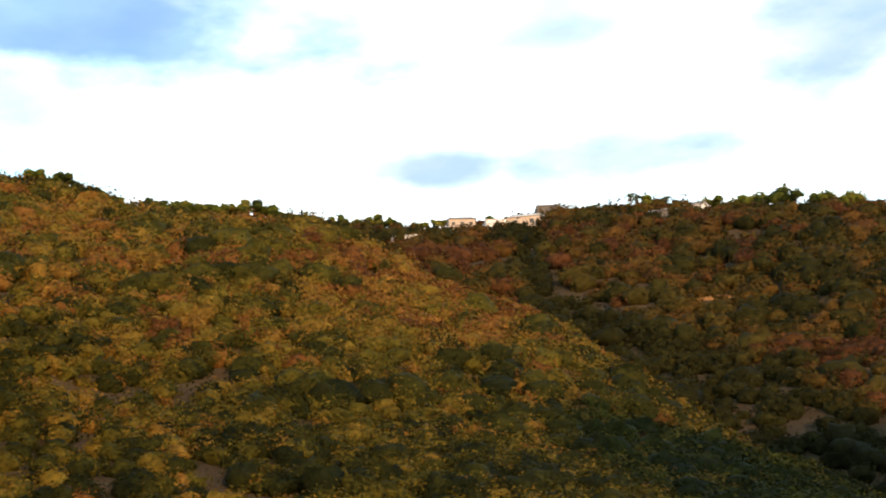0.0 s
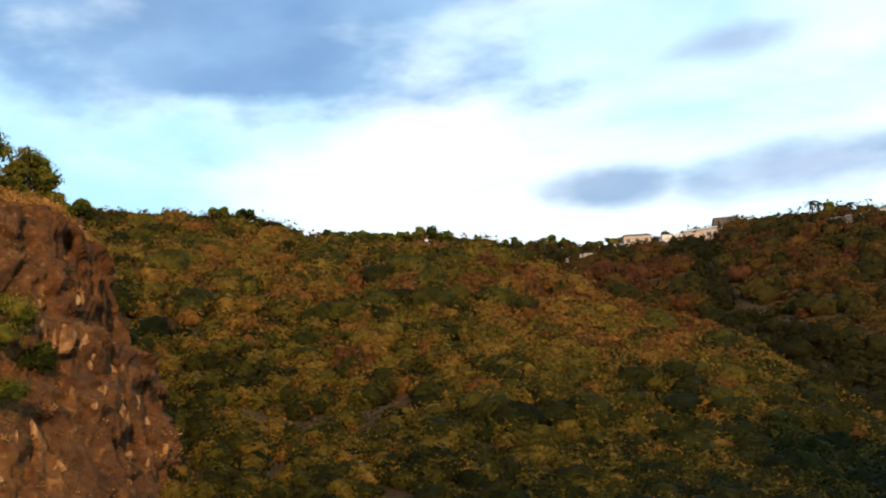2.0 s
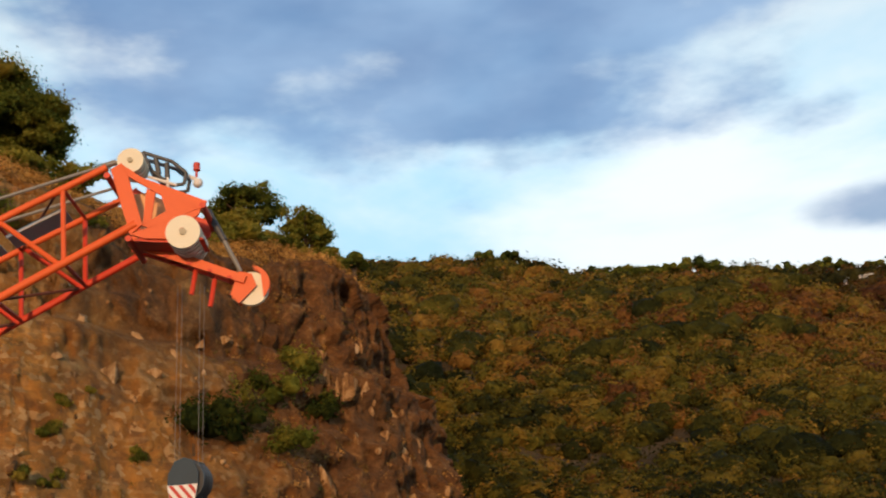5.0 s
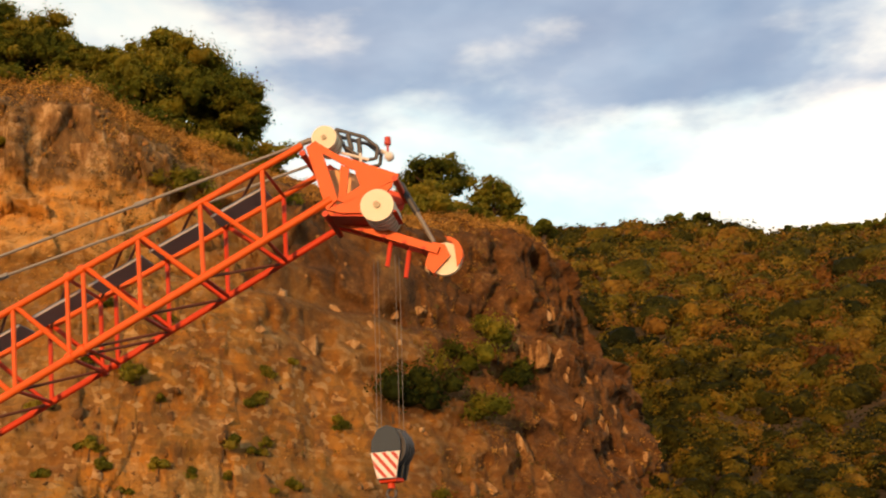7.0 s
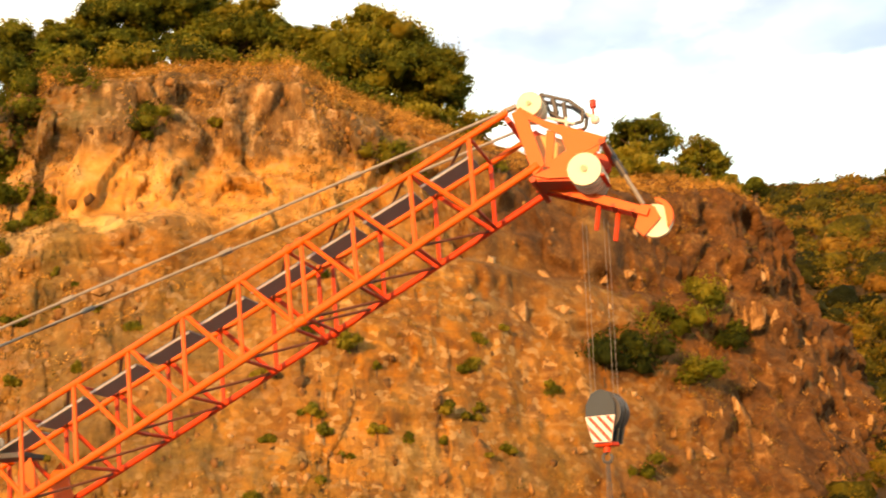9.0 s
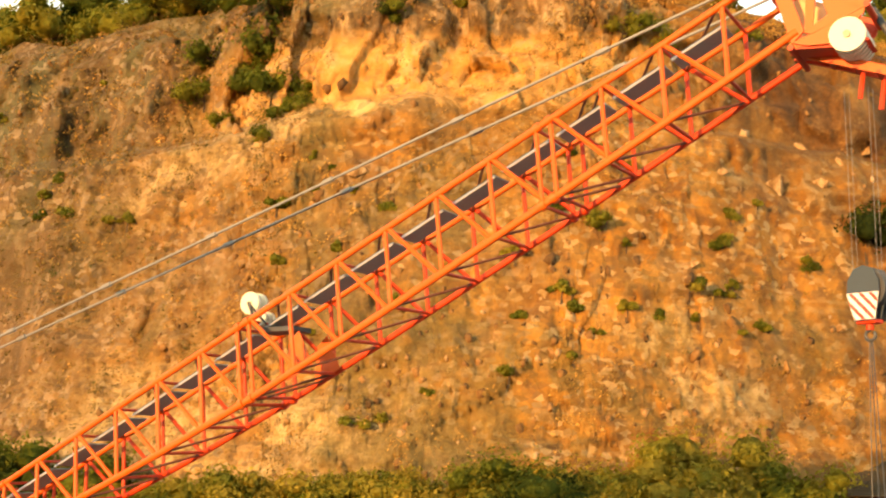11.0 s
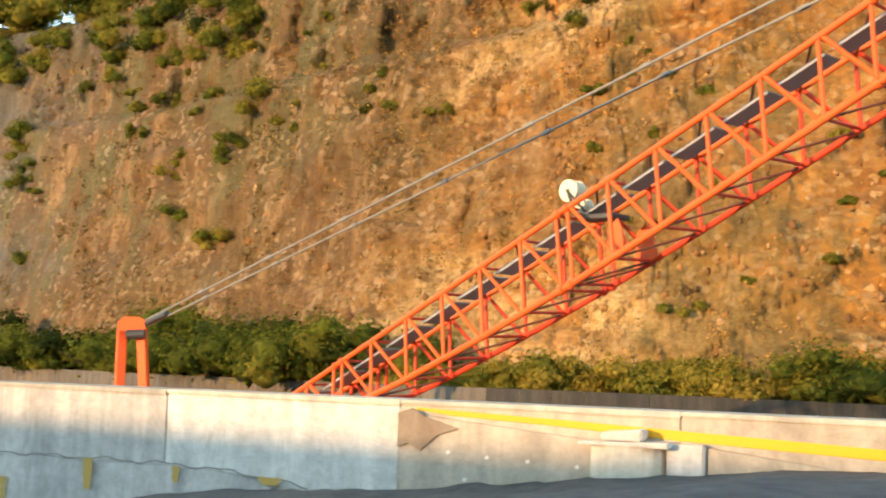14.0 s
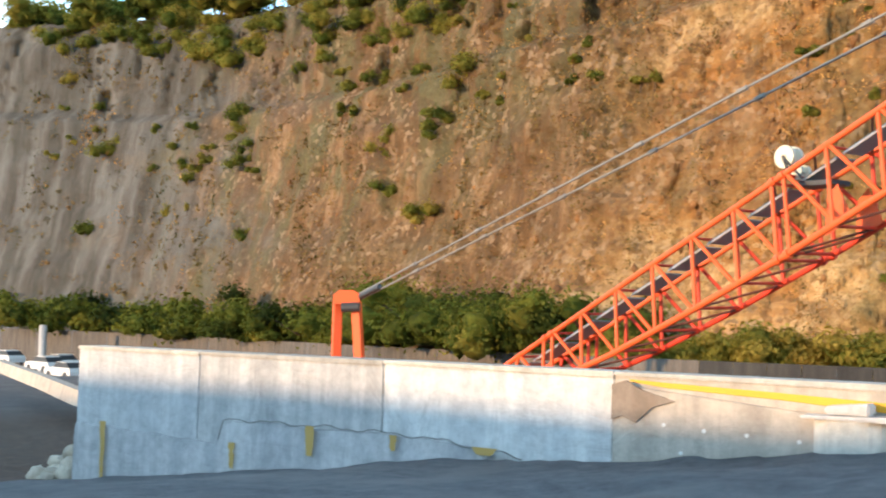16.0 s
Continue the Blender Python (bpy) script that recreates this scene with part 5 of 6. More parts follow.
TREES = [  # bearing, elevation, half width, half height, distance, tint, openness
    (42.6, 23.9, 4.0, 2.6, 77, 0.42, 0.05), (40.2, 23.0, 2.3, 2.1, 76, 0.36, 0.0), (45.4, 24.4, 2.0, 1.6, 78, 0.45, 0.0), (41.2, 20.9, 2.6, 1.4, 75, 0.4, 0.0), (43.6, 26.2, 1.2, 0.8, 77, 0.4, 0.2),
    (30.2, 20.2, 2.3, 1.1, 93, 0.28, 0.5), (27.3, 18.9, 1.7, 1.2, 92, 0.4, 0.5), (31.0, 18.8, 2.0, 1.2, 90, 0.55, 0.0), (28.8, 18.2, 1.5, 0.9, 91, 0.5, 0.0), (26.4, 17.6, 1.2, 0.7, 92, 0.4, 0.0),
    (50.0, 25.4, 2.7, 1.6, 82, 0.34, 0.15), (53.2, 25.9, 2.8, 1.8, 84, 0.3, 0.15), (56.4, 25.3, 2.6, 1.6, 84, 0.36, 0.1), (47.6, 25.0, 1.6, 1.0, 80, 0.35, 0.15), (58.6, 24.2, 1.4, 1.3, 80, 0.3, 0.0), (56.3, 24.2, 2.2, 1.1, 82, 0.3, 0.0), (52.0, 24.7, 2.4, 1.0, 81, 0.34, 0.0),
    (60.9, 23.5, 2.2, 1.8, 84, 0.26, 0.0), (62.9, 20.6, 2.1, 1.9, 80, 0.3, 0.0), (65.5, 19.6, 2.2, 1.7, 84, 0.35, 0.0), (68.8, 19.2, 2.4, 1.7, 88, 0.3, 0.0),
    (72.5, 18.0, 2.4, 1.6, 94, 0.35, 0.0), (76.0, 16.8, 2.2, 1.5, 102, 0.3, 0.0), (79.4, 16.0, 2.2, 1.4, 110, 0.3, 0.0), (83.0, 14.6, 2.0, 1.2, 122, 0.35, 0.0),
    (86.4, 13.9, 1.9, 1.1, 132, 0.3, 0.0), (89.6, 13.3, 1.8, 1.0, 146, 0.25, 0.0), (92.4, 12.4, 1.8, 0.9, 160, 0.25, 0.0), (95.0, 11.9, 1.6, 0.8, 176, 0.25, 0.0), (24.9, 17.6, 0.6, 0.5, 104, 0.15, 0.1)]
for i, (az, el, hw, hh, d, tint, op) in enumerate(TREES):
    tree(az, el, hw, hh, d, 500 + i, tint, "open-crowned dark tree on the cliff top" if op > 0.3 else "broad olive green tree on the cliff top", op)


RIM_BUSHES = [(44.4, 1.6), (45.6, 1.4), (47.2, 1.6), (48.4, 1.5), (49.8, 1.9), (51.2, 1.7), (52.6, 2.0), (54.0, 1.8), (55.4, 2.0), (56.8, 1.9), (58.2, 2.0), (59.6, 1.9), (61.0, 2.2), (62.4, 2.4), (64.0, 2.4), (66.0, 2.6), (68.0, 2.6), (70.5, 2.8),
              (73.0, 2.8), (75.5, 3.0), (78.0, 3.0), (80.5, 3.2), (83.0, 3.2), (86.0, 3.4), (89.0, 3.4), (92.0, 3.6), (95.0, 3.8), (42.5, 1.6), (41.0, 1.7), (39.6, 1.6), (38.6, 1.3), (31.8, 1.5), (30.4, 1.5), (29.0, 1.4), (27.6, 1.2), (33.5, 1.0)]
for i, (az, r) in enumerate(RIM_BUSHES):
    s = float(np.interp(az, CLIFF[3:, 3], np.arange(3, len(CLIFF))))
    p = cliff_points(np.array([s]), np.array([1.045]))[0]
    bush(p - np.array([0, 0, 0.5]), r * 1.35, 0.35 + 0.3 * (i % 3) / 2, 400 + i, label="olive green bush along the cliff's rim", lobes=9, leaves=190, leaf=0.0021 * float(np.hypot(p[0], p[1])), group="bushes on the rim")


def face_growth():
    """Dry grass and small scrub over the face, thicker in patches, and along the rim."""
    rng = np.random.default_rng(71)
    n = 11000
    s, t = rng.uniform(2.0, 14.6, n), rng.uniform(0.0, 1.12, n)
    p = cliff_points(s, t)
    keep = layers(p, 0.09, 3, seed=77) + rng.normal(size=n) * 0.35 + np.where(t > 0.93, 0.3, 0) + np.interp(s, [9.5, 11, 12, 13], [0, 0.3, 0.1, -0.15]) > 0.16
    p, t = p[keep], t[keep]
    tint = np.clip(0.66 - np.interp(s[keep], [9.5, 11.5], [0, 0.42]) + layers(p, 0.05, 2, seed=78) * 0.3 + rng.normal(size=len(p)) * 0.2, 0, 1)
    sz = 0.42 * np.exp(rng.normal(size=len(p)) * 0.45) * np.interp(s[keep], [9.5, 12], [1, 1.9])
    d = np.hypot(p[:, 0], p[:, 1])
    v, f, q = tufts(rng, p, sz, 1.0, 22, 0.0011 * d, tint, 0.8)
    tagged(raw("dry_growth", v, f, GRASS, tint=q), "dry grass and small scrub growing over the rock face", "scrub", kind="stuff")
    # golden grass along the rim
    n = 2600
    s, t = rng.uniform(1.8, 9.2, n), rng.uniform(0.955, 1.04, n)
    p = cliff_points(s, t)
    d = np.hypot(p[:, 0], p[:, 1])
    v, f, q = tufts(rng, p, 0.5 * np.exp(rng.normal(size=n) * 0.3), 1.0, 30, 0.0009 * d, np.clip(0.9 + rng.normal(size=n) * 0.15, 0, 1), 0.8)
    tagged(raw("rim_grass", v, f, GRASS, tint=q), "golden dry grass along the rim of the cliff", "grass", kind="stuff")
    # bigger scrub on the far part of the face, in upright streaks
    n = 3800
    s, t = rng.uniform(8.6, 14.8, n), rng.uniform(0.0, 1.0, n)
    keep = layers(np.stack([s * 9, t * 3, s * 0], 1), 0.5, 3, seed=95) + rng.normal(size=n) * 0.3 + (t - 0.55) * 0.5 > 0.12
    p = cliff_points(s[keep], t[keep])
    d = np.hypot(p[:, 0], p[:, 1])
    tint = np.clip(0.3 + rng.normal(size=len(p)) * 0.16, 0, 1)
    v, f, q = tufts(rng, p, 0.36 * np.exp(rng.normal(size=len(p)) * 0.45), 2.6, 24, 0.0011 * d, tint, 0.9)
    tagged(raw("face_scrub", v, f, GRASS, tint=q), "olive and brown scrub on the grey end of the cliff", "scrub", kind="stuff")
    # loose and bedded stones
    n = 2200
    s, t = 3.6 + 9 * rng.uniform(0, 1, n), rng.uniform(0.02, 0.98, n)
    p = cliff_points(s, t)
    keep = layers(p, 0.12, 3, seed=83) + rng.normal(size=n) * 0.3 + np.interp(s, [2, 4, 5], [0.6, 0.4, 0]) > 0.1
    p = p[keep]
    sz = np.minimum(0.12 * np.exp(rng.normal(size=len(p)) * 0.5), 0.3)
    p = p * (1 + 0.25 * sz / np.hypot(p[:, 0], p[:, 1]))[:, None]
    v, f = shards(rng, p, sz)
    v = v + (v - np.repeat(p, 8, 0)) * np.array([0, 0, 0.35])
    tagged(raw("stones", v, f, STONE), "pale angular stones bedded in the rock face", "stones", kind="stuff")


def stone_material():
    m, N = material("stone", 0.95)
    r = N.n("ShaderNodeNewGeometry").outputs["Random Per Island"]
    c = N.ramp(r, [(0.0, (0.1, 0.05, 0.016)), (0.5, (0.26, 0.12, 0.034)), (0.85, (0.36, 0.18, 0.06)), (1.0, (0.5, 0.33, 0.17))])
    colour(N, N.mix(1.0, c, N.ramp(N.noise(N.where, 4.0, 5.0, 0.7), [(0.3, (0.6, 0.6, 0.6)), (0.65, (1.1, 1.1, 1.1))]), "MULTIPLY"))
    return m


STONE = stone_material()
PALE_STONE = concrete_material("pale_broken_stone", (0.56, 0.48, 0.37), (0.78, 0.69, 0.55))
face_growth()


def slab_material():
    m, N = material("pale_rock_slab", 0.95)
    p = N.where
    a = N.noise(N.vmath("MULTIPLY", p, (1.0, 1.0, 0.4)), 1.6, 6.0, 0.7, 0.4)
    c = N.ramp(a, [(0.36, (0.1, 0.042, 0.012)), (0.47, (0.25, 0.125, 0.04)), (0.57, (0.42, 0.25, 0.11)), (0.7, (0.6, 0.42, 0.24))])
    colour(N, c)
    relief(N, N.noise(p, 2.5, 6.0, 0.7), 0.7, 0.15)
    return m


SLAB = slab_material()


def rock_slab(place, wide, high, seed, name="rock_slab", label="pale angular rock slab standing out of the cliff face", group="slabs in the cliff"):
    """An angular block whose broad side looks out of the slope."""
    rng = random.Random(seed)
    out = Vector((-place[0], -place[1], 0)).normalized()
    side = Vector((-out.y, out.x, 0))
    bm = bmesh.new()
    lean = rng.uniform(-0.45, 0.45)
    for _ in range(11):
        w = rng.uniform(0, 2 * math.pi)
        r = rng.uniform(0.55, 1.05)
        a, b = r * math.cos(w), r * math.sin(w)
        bm.verts.new(side * (a + lean * b) * wide * 0.55 + Vector((0, 0, b * high * 0.58)) + out * rng.uniform(-0.5, 0.5) * min(wide, high) * (1.15 - 0.6 * r))
    bmesh.ops.convex_hull(bm, input=bm.verts)
    bmesh.ops.delete(bm, geom=[v for v in bm.verts if not v.link_faces], context="VERTS")
    ob = part(name, bm, SLAB)
    ob.location = Vector(place) - out * min(wide, high) * 0.12
    return tagged(ob, label, "rock", group)


SLABS = [  # bearing, elevation, width, height
    (36.4, 12.6, 1.6, 1.5), (31.3, 14.25, 1.4, 1.1), (32.5, 14.0, 1.3, 0.8), (33.4, 13.6, 0.9, 0.7), (26.3, 12.3, 0.7, 1.8), (25.2, 11.9, 1.2, 2.6), (26.6, 7.6, 0.8, 2.0), (21.7, 8.1, 0.8, 1.5), (26.0, 8.8, 0.9, 0.6),
    (24.9, 13.6, 0.6, 0.8), (27.4, 7.4, 0.7, 1.1), (22.7, 8.3, 0.7, 0.9), (24.2, 8.9, 0.7, 0.8), (23.6, 9.6, 0.8, 0.7), (25.0, 9.4, 0.7, 1.0), (28.2, 5.8, 1.4, 0.9), (25.6, 6.2, 0.9, 1.0), (22.6, 6.6, 0.8, 0.8), (24.3, 7.2, 0.6, 1.1),
    (34.4, 12.7, 1.2, 0.8), (38.0, 12.6, 0.8, 1.0), (38.9, 13.4, 1.1, 0.7), (35.2, 14.4, 0.9, 0.6), (29.5, 6.9, 0.7, 0.8), (33.9, 6.1, 1.0, 0.7), (40.3, 9.2, 0.9, 0.6), (23.0, 10.6, 0.7, 0.9), (20.9, 6.9, 0.7, 0.8), (24.2, 11.3, 0.6, 1.0),
    (45.6, 21.9, 1.5, 0.9), (47.2, 21.3, 2.4, 1.5), (44.6, 21.2, 1.0, 0.7), (58.9, 14.0, 1.0, 0.8), (56.2, 13.5, 1.1, 0.8), (60.8, 13.2, 1.2, 1.0), (55.6, 15.9, 0.8, 0.7)]
grow = random.Random(21)
for _ in range(16):     # broken rock down the edge of the nose
    f = grow.random()
    SLABS.append((25.6 - 4.2 * f + grow.gauss(0, 0.9), 13.0 - 7.5 * f + grow.gauss(0, 0.7), grow.uniform(0.35, 0.8), grow.uniform(0.7, 1.7)))
for i, (az, el, w, h) in enumerate(SLABS):
    rock_slab(cliff_spot(az, el), w, h, 900 + i)


def hill_spot(az, el):
    """Where the nearer hillside shows at a bearing and elevation."""
    d = np.arange(70.0, 330.0, 1.0)
    p = hill_points(np.full(len(d), az), d, 0)
    return p[np.argmin(np.abs(np.degrees(np.arctan2(p[:, 2] - 1.6, d)) - el))]


def shelf_spot(az, el):
    """Where the far hillside's lower slope shows at a bearing and elevation."""
    d = np.arange(115.0, 470.0, 1.0)
    p = hill_points(np.full(len(d), az), d, 1)
    return p[np.argmin(np.abs(np.degrees(np.arctan2(p[:, 2] - 1.6, d)) - el))]


for i, (az, el, w, h) in enumerate(((-11.2, 11.2, 9, 1.6), (-13.2, 11.0, 13, 1.7), (-15.4, 10.6, 11, 1.5), (-12.2, 10.0, 8, 2.4), (-13.8, 9.9, 9, 2.2), (-15.6, 9.8, 7, 1.6), (-11.0, 10.3, 5, 1.8), (-17.2, 9.9, 6, 1.2),
                                   (-0.8, 10.4, 4, 1.2), (0.9, 10.9, 3, 1.0), (-0.2, 9.6, 3, 1.0))):
    rock_slab(shelf_spot(az, el) if az < -5 else hill_spot(az, el), w, h, 960 + i, "rock_ledge", "ochre rock ledge between the bushes of the hillside", "ledges on the hillside")


# ---------------------------------------------------------------- houses and trees on the far ridge
def ridge_spot(az, el):
    """Where the far hillside shows at a bearing and elevation."""
    d = np.arange(250.0, 470.0, 1.0)
    p = hill_points(np.full(len(d), az), d, 1)
    e = np.degrees(np.arctan2(p[:, 2] - 1.6, d))
    k = np.argmax(e >= el) if (e >= el).any() else np.argmax(e)
    return Vector(p[k]), float(d[k])


def house(az, el, wide, deep_, high, d, turn, mat, roof_mat, label, flat=False, windows=2):
    h = tagged(new("house"), label, "house", "houses on the ridge")
    c, _ = ridge_spot(az, el)
    h.matrix_world = Matrix.Translation(c) @ Matrix.Rotation(radians(az + turn), 4, "Z")
    bm = bmesh.new()
    box(bm, (wide, deep_, high + 1.6), Matrix.Translation((0, 0, high / 2 - 0.8)))
    part("wall", bm, mat, h)
    bm = bmesh.new()
    if flat:
        box(bm, (wide + 0.5, deep_ + 0.5, 0.3), Matrix.Translation((0, 0, high + 0.15)))
    else:
        x, y, e = wide / 2 + 0.5, deep_ / 2 + 0.5, high + deep_ * 0.22
        v = [bm.verts.new(q) for q in ((-x, -y, high), (x, -y, high), (x, y, high), (-x, y, high), (-x * 0.8, 0, e), (x * 0.8, 0, e))]
        for f in ((0, 1, 5, 4), (2, 3, 4, 5), (0, 4, 3), (1, 2, 5), (3, 2, 1, 0)):
            bm.faces.new([v[i] for i in f])
    part("roof", bm, roof_mat, h)
    for i in range(windows):
        bm = bmesh.new()
        box(bm, (1.3, 0.12, 1.3), Matrix.Translation(((i + 0.5) / windows * wide - wide / 2, -deep_ / 2 - 0.03, high * 0.55)))
        part("window", bm, STEEL, h)


PEACH = concrete_material("peach_render", (0.62, 0.5, 0.4), (0.75, 0.64, 0.52))
GREY_ROOF = paint_material("grey_roof", (0.32, 0.3, 0.28), (0.2, 0.16, 0.13), 0.7)
for az, el, w, dp, hi, d, turn, m, rm, flat, nw in (
        (-0.2, 14.75, 12, 8, 3.0, 425, -12, PEACH, WHITE, False, 2), (-1.6, 15.0, 9, 8, 4.6, 425, 8, PEACH, GREY_ROOF, False, 3), (-3.4, 14.85, 8.5, 7, 4.4, 420, 10, WHITE, WHITE, True, 0),
        (-4.1, 14.8, 6, 6, 2.6, 420, 0, PEACH, PEACH, True, 1), (-4.75, 14.9, 10, 8, 4.4, 418, -8, PEACH, WHITE, False, 2), (-5.85, 15.35, 7.5, 7, 4.6, 425, 6, OLD_CONCRETE, OLD_CONCRETE, True, 0),
        (-5.2, 15.15, 9, 6, 2.0, 424, -14, OLD_CONCRETE, WHITE, False, 0), (1.1, 14.6, 9, 5, 1.8, 428, -10, WHITE, WHITE, True, 0), (-11.0, 15.0, 8, 6, 1.6, 398, -10, OLD_CONCRETE, GREY_ROOF, False, 0),
        (-12.6, 15.05, 12, 7, 2.2, 396, -14, WHITE, GREY_ROOF, False, 0), (-7.7, 15.05, 7, 5, 1.8, 410, 10, OLD_CONCRETE, GREY_ROOF, False, 0), (1.8, 14.9, 7, 5, 2.0, 432, 0, OLD_CONCRETE, GREY_ROOF, False, 0)):
    house(az, el - 0.05, w, dp, hi * 0.8, d, turn, m, rm, "small pale rendered house on the ridge" if m in (PEACH, WHITE) else "low grey house on the ridge", flat, nw)


def ridge_tree(az, el_top, half_w, half_h, d, seed, tint):
    c = at(az, d, el=el_top - half_h)
    r = d * math.tan(radians(half_w))
    k = half_h / half_w
    rng = np.random.default_rng(seed)
    t = tagged(new("tree"), "small dark tree standing on the ridge", "tree", "trees on the ridge")
    n = 14
    cen = rng.normal(size=(n, 3)) * np.array([0.55, 0.55, 0.42 * k]) * r - np.array([0, 0, 0.35 * k * r])
    v, f, q = bushes(rng, cen, r * rng.uniform(0.3, 0.5, n), 0.8, 60, 0.0019 * d, np.clip(tint + rng.normal(size=n) * 0.1, 0, 1))
    t.location = c
    raw("crown", v, f, LEAF, t, tint=q)
    bm = bmesh.new()
    bar(bm, (0, 0, -r * k * 2.4 - 2), (0, 0, 0), 0.3, 6)
    part("trunk", bm, BARK, t)


RIDGE_TREES = [(13.0, 16.95, 0.65, 0.38, 312), (12.2, 16.8, 0.6, 0.33, 312), (11.2, 16.9, 0.7, 0.42, 310), (10.4, 16.6, 0.4, 0.2, 309), (9.6, 16.5, 0.6, 0.22, 306), (8.8, 16.75, 0.45, 0.3, 304), (7.9, 16.8, 0.7, 0.45, 302), (7.3, 16.4, 0.35, 0.3, 301),
               (4.8, 15.9, 0.2, 0.25, 455), (4.1, 16.05, 0.35, 0.3, 455), (3.4, 15.9, 0.3, 0.2, 452), (2.7, 16.05, 0.45, 0.4, 450), (1.8, 16.0, 0.45, 0.4, 446), (0.3, 15.7, 0.35, 0.25, 440), (-0.6, 15.75, 0.35, 0.3, 436),
               (-1.8, 15.75, 0.4, 0.3, 440), (-3.0, 15.6, 0.5, 0.25, 436), (-6.8, 15.7, 0.4, 0.2, 415), (-8.0, 15.9, 0.4, 0.25, 412), (-9.2, 15.8, 0.5, 0.25, 408), (-10.8, 16.1, 0.5, 0.4, 404), (-12.4, 15.7, 0.4, 0.2, 402), (-13.7, 15.7, 0.6, 0.25, 396),
               (-15.2, 15.7, 0.9, 0.35, 394), (-16.8, 15.75, 0.9, 0.4, 390), (-18.5, 15.5, 0.7, 0.35, 388), (-20.0, 15.2, 0.8, 0.3, 386), (17.4, 17.8, 0.5, 0.2, 320), (18.6, 17.9, 0.5, 0.2, 322), (14.8, 17.0, 0.3, 0.25, 312)]
for i, (az, el, hw, hh, d) in enumerate(RIDGE_TREES):
    ridge_tree(az, el - 0.1, hw * 0.95, hh * 0.9, d - 3, 700 + i, 0.12 + 0.15 * (i % 3))


def palm(az, el_top, tall, d, seed):
    rng = random.Random(seed)
    t = tagged(new("palm_tree"), "tall palm tree with drooping fronds on the ridge", "palm tree", "palms on the ridge")
    c = at(az, d, el=el_top)
    t.location = (c.x, c.y, c.z - tall)
    bm = bmesh.new()
    bar(bm, (0, 0, -2), (0.2, 0, tall - 1.4), 0.3, 8)
    part("trunk", bm, BARK, t)
    for i in range(16):
        a, lift = i * 2.399, rng.uniform(-0.3, 1.0)
        bm = bmesh.new()
        prev = None
        for j in range(6):
            f = j / 5
            p = Vector((0.2 + math.cos(a) * 3.2 * f, math.sin(a) * 3.2 * f, tall - 1.4 + 2.2 * lift * f - 2.4 * f * f))
            side = Vector((-math.sin(a), math.cos(a), -0.25)) * 0.42 * (1 - f * 0.85)
            row = [bm.verts.new(p - side), bm.verts.new(p + Vector((0, 0, 0.12))), bm.verts.new(p + side)]
            if prev:
                bm.faces.new((prev[0], row[0], row[1], prev[1])), bm.faces.new((prev[1], row[1], row[2], prev[2]))
            prev = row
        part("frond", bm, FROND, t)


FROND = paint_material("palm_green", (0.05, 0.075, 0.02), (0.12, 0.1, 0.03), 0.6)
for i, (az, el, tall) in enumerate(((-9.85, 16.35, 8.5), (-10.1, 16.2, 7.5), (-11.5, 16.05, 6.0), (-8.0, 15.95, 4.5), (-6.4, 16.0, 5.0))):
    palm(az, el, tall, 404, 40 + i)


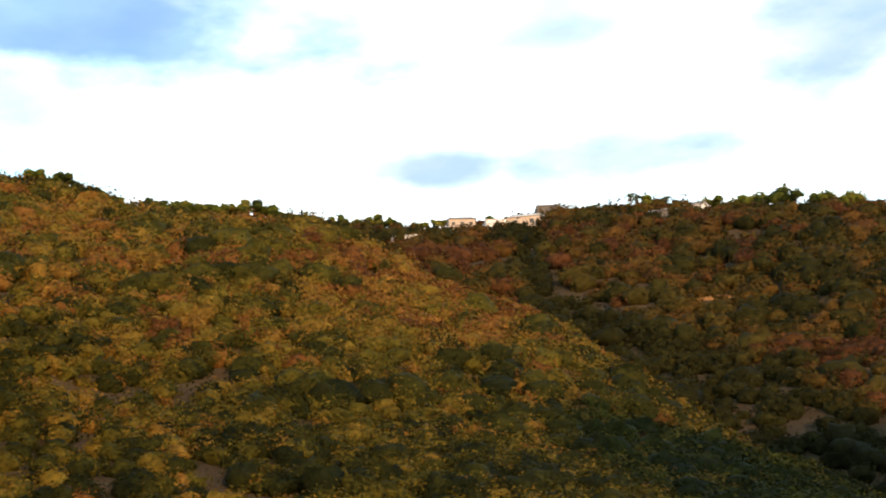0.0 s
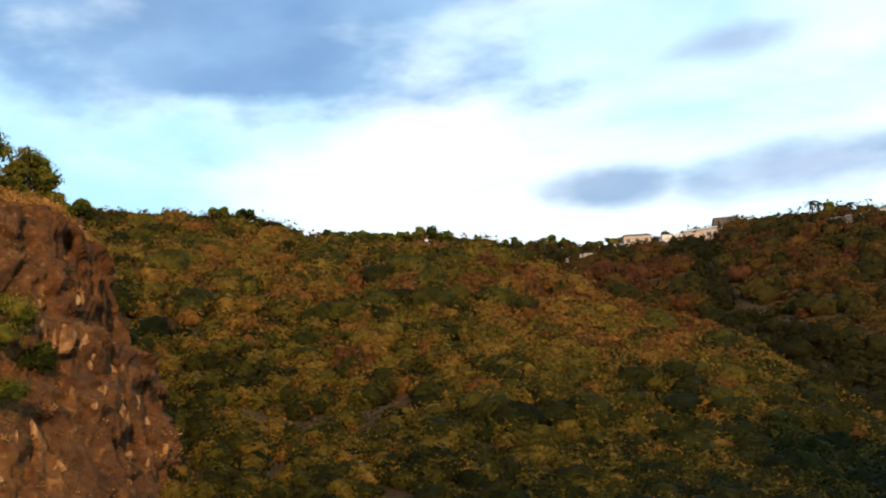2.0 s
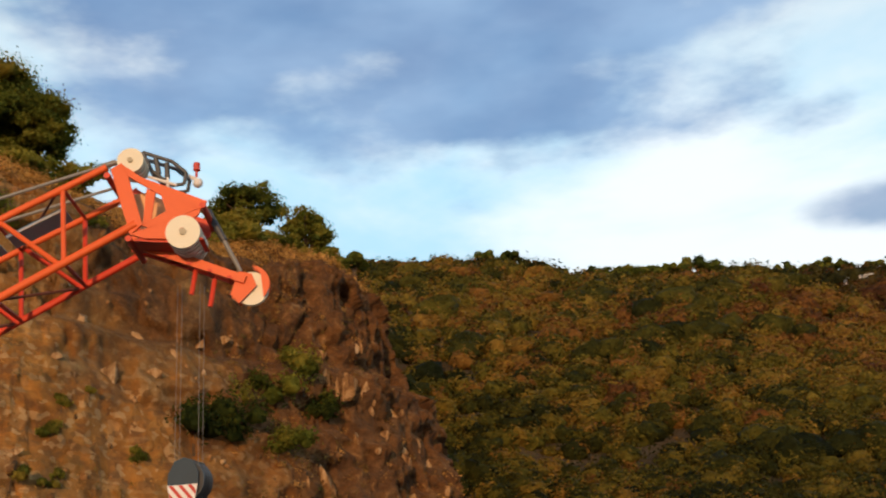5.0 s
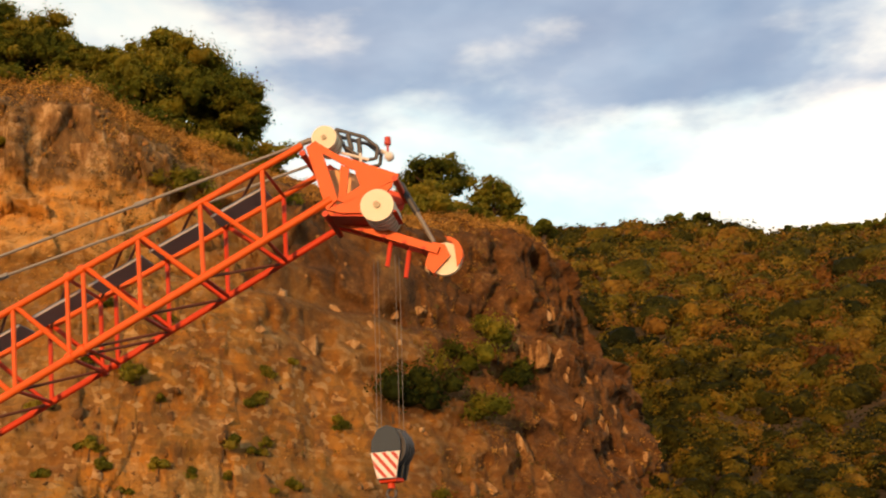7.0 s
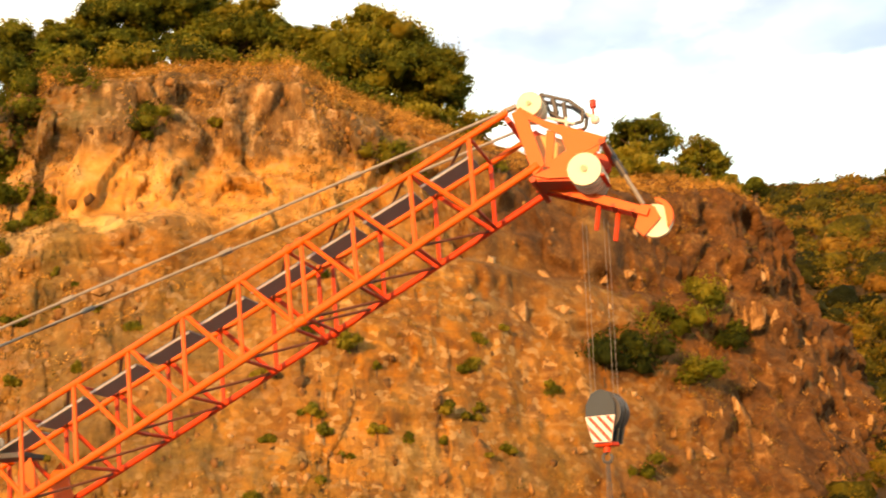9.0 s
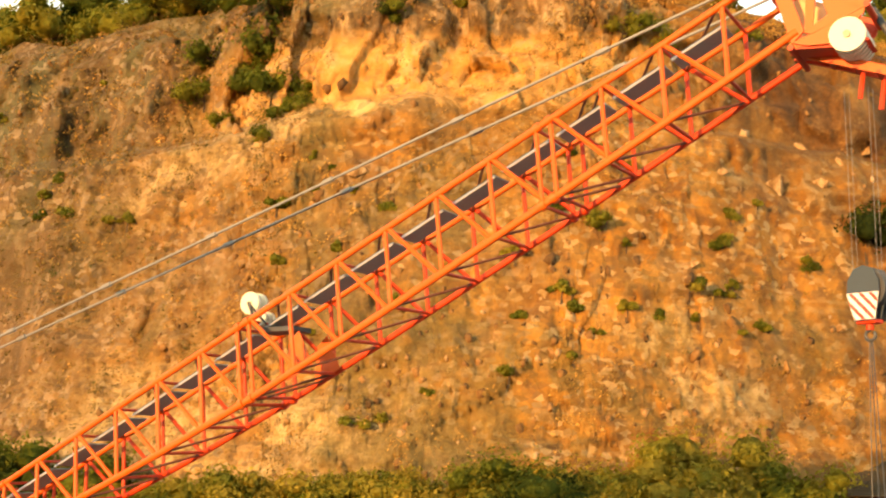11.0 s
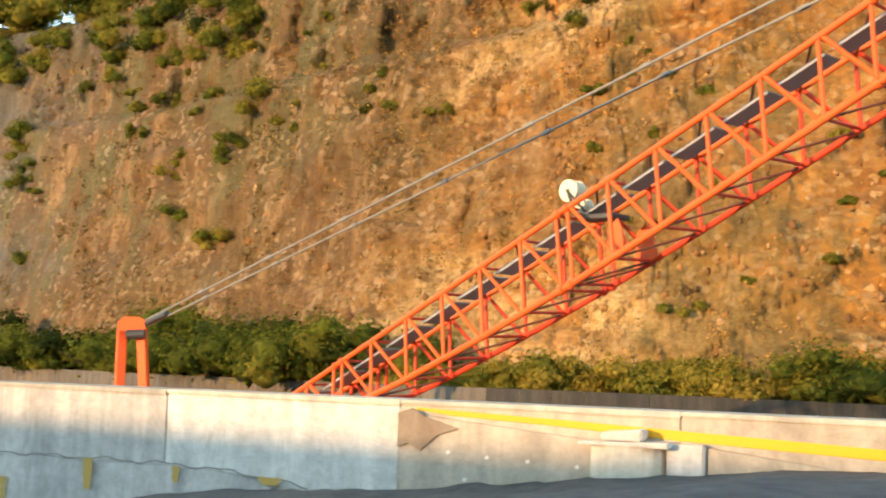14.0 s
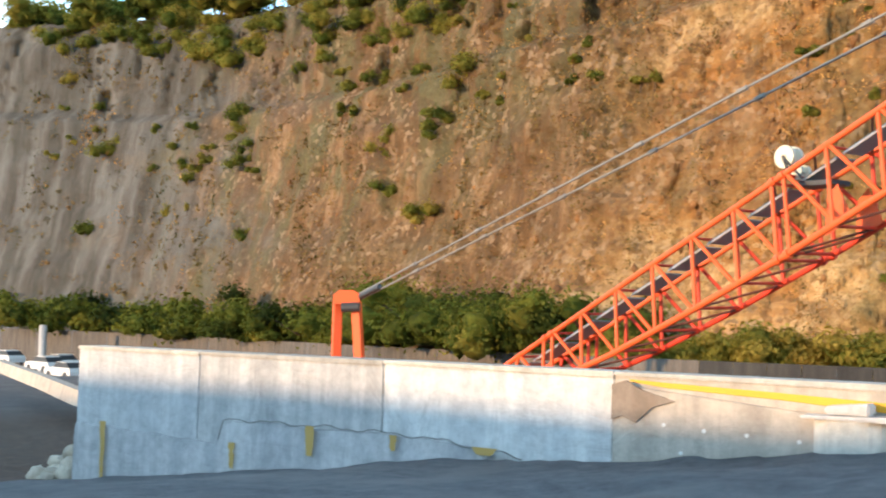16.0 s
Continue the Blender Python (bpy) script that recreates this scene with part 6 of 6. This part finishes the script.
# ---------------------------------------------------------------- road behind the parapet
def road_side():
    rows = [(30, 62), (40, 53.5), (50, 50), (58.7, 51), (62, 53), (70, 60), (80, 80), (88, 106), (96, 142), (101, 185)]
    wall = tagged(new("retaining_wall"), "low weathered concrete wall along the foot of the cliff", "wall", kind="structure")
    az = np.array([r[0] for r in rows], float)
    d = np.array([r[1] for r in rows], float)
    top = np.interp(az, [30, 40, 60, 75, 81, 88, 96, 101], [-2.1, -2.12, -2.05, -2.0, -1.8, -1.6, -1.4, -1.3])
    ks = np.arange(30, 101, 1.5)
    for a, b in zip(ks, ks[1:]):
        bm = bmesh.new()
        pts = []
        for k in (a + 0.01, b - 0.01):
            dist = float(np.interp(k, az, d))
            zt = 1.6 + dist * math.tan(radians(float(np.interp(k, az, top))))
            for dd in (0.0, 0.5):
                p = at(k, dist + dd, z=zt)
                pts.append((p, Vector((p.x, p.y, zt - 4.2))))
        v = [bm.verts.new(q) for pr in pts for q in pr]
        for f in ((0, 1, 5, 4), (2, 6, 7, 3), (0, 4, 6, 2), (1, 3, 7, 5), (0, 2, 3, 1), (4, 5, 7, 6)):
            bm.faces.new([v[i] for i in f])
        # blocks before bearing 64 use the darker concrete
        part("wall_block", bm, DARK_CONCRETE if a < 64 else OLD_CONCRETE, wall, "darker wall block" if a < 64 else "")
    # low barrier of the carriageway past the parapet's end
    rail = tagged(new("road_barrier"), "low pale concrete barrier beside the carriageway", "barrier", kind="structure")
    pts = [at(91.0, 38, el=-4.6), at(92.7, 43, el=-4.1), at(94.2, 51, el=-3.5), at(95.9, 62, el=-2.9), at(98.0, 85, el=-2.3)]
    for p, q in zip(pts, pts[1:]):
        bm = bmesh.new()
        n = (q - p).cross(Vector((0, 0, 1))).normalized() * 0.2
        v = [bm.verts.new(x) for x in (p - n, q - n, q + n, p + n, p - n * 1.6 - Vector((0, 0, 0.5)), q - n * 1.6 - Vector((0, 0, 0.5)), q + n * 1.6 - Vector((0, 0, 0.5)), p + n * 1.6 - Vector((0, 0, 0.5)))]
        for f in ((0, 1, 2, 3), (0, 4, 5, 1), (3, 2, 6, 7), (0, 3, 7, 4), (1, 5, 6, 2)):
            bm.faces.new([v[i] for i in f])
        part("barrier_block", bm, TAN_CONCRETE, rail)
    bm = bmesh.new()
    p = at(94.25, 118, z=-5.6)
    bar(bm, p, at(94.25, 118, el=-1.25), 0.36, 10)
    tagged(part("marker_post", bm, GREY_CONCRETE), "pale grey round marker post beside the road", "post")


road_side()


def car(az, d, el_roof, turn, mat, label, group="cars on the road"):
    c = tagged(new("car"), label, "car", group)
    p = at(az, d, el=el_roof)
    c.matrix_world = Matrix.Translation((p.x, p.y, p.z - 1.42)) @ Matrix.Rotation(radians(turn), 4, "Z")
    bm = bmesh.new()
    plate(bm, [(-2.1, 0, 0.3), (2.05, 0, 0.3), (2.12, 0, 0.62), (1.9, 0, 0.85), (1.0, 0, 0.95), (-1.9, 0, 0.98), (-2.12, 0, 0.7)], 1.7, (0, 1, 0))
    part("body", bm, mat, c)
    bm = bmesh.new()
    plate(bm, [(0.95, 0, 0.93), (0.3, 0, 1.38), (-1.2, 0, 1.38), (-1.85, 0, 0.96)], 1.5, (0, 1, 0))
    part("glasshouse", bm, STEEL, c, "dark car windows")
    bm = bmesh.new()
    plate(bm, [(0.35, 0, 1.37), (0.2, 0, 1.43), (-1.1, 0, 1.43), (-1.25, 0, 1.37)], 1.45, (0, 1, 0))
    part("roof", bm, mat, c)
    for x in (-1.3, 1.3):
        for y in (-0.8, 0.8):
            bm = bmesh.new()
            disc(bm, (x, y, 0.32), (0, 1, 0), 0.32, 0.2, 14)
            part("wheel", bm, STEEL, c)


for az, d, el in ((95.7, 128, -2.38), (94.1, 112, -2.62), (93.5, 118, -2.52), (93.2, 104, -2.85)):
    car(az, d, el, 212, WHITE, "small white car on the road below the cliff")


def spoil():
    """Rocks and earth heaped past the end of the parapet."""
    rng = np.random.default_rng(91)
    for i in range(150):
        az, d = 92.4 + 2.3 * rng.random() ** 1.5, 19.3 + 1.9 * rng.random()
        p = at(az, d, z=0)
        z = float(ground_height(np.array([p.x]), np.array([p.y]))[0])
        heap = 0.6 * max(0.0, 1 - abs(az - 93.1) / 1.1) * max(0.0, 1 - abs(d - 20.3) / 1.0)
        z += heap * rng.random()
        r = 0.08 + 0.13 * rng.random() ** 2
        vv, ff, _ = lumps(rng, np.zeros((1, 3)), np.array([r]), 0.75, 0.16)
        ob = raw("rock", vv, ff, PALE_STONE)
        ob.location = (p.x, p.y, z + r * 0.3)
        tagged(ob, "pale broken rock lying beside the parapet", "rock", "rock heap")


spoil()
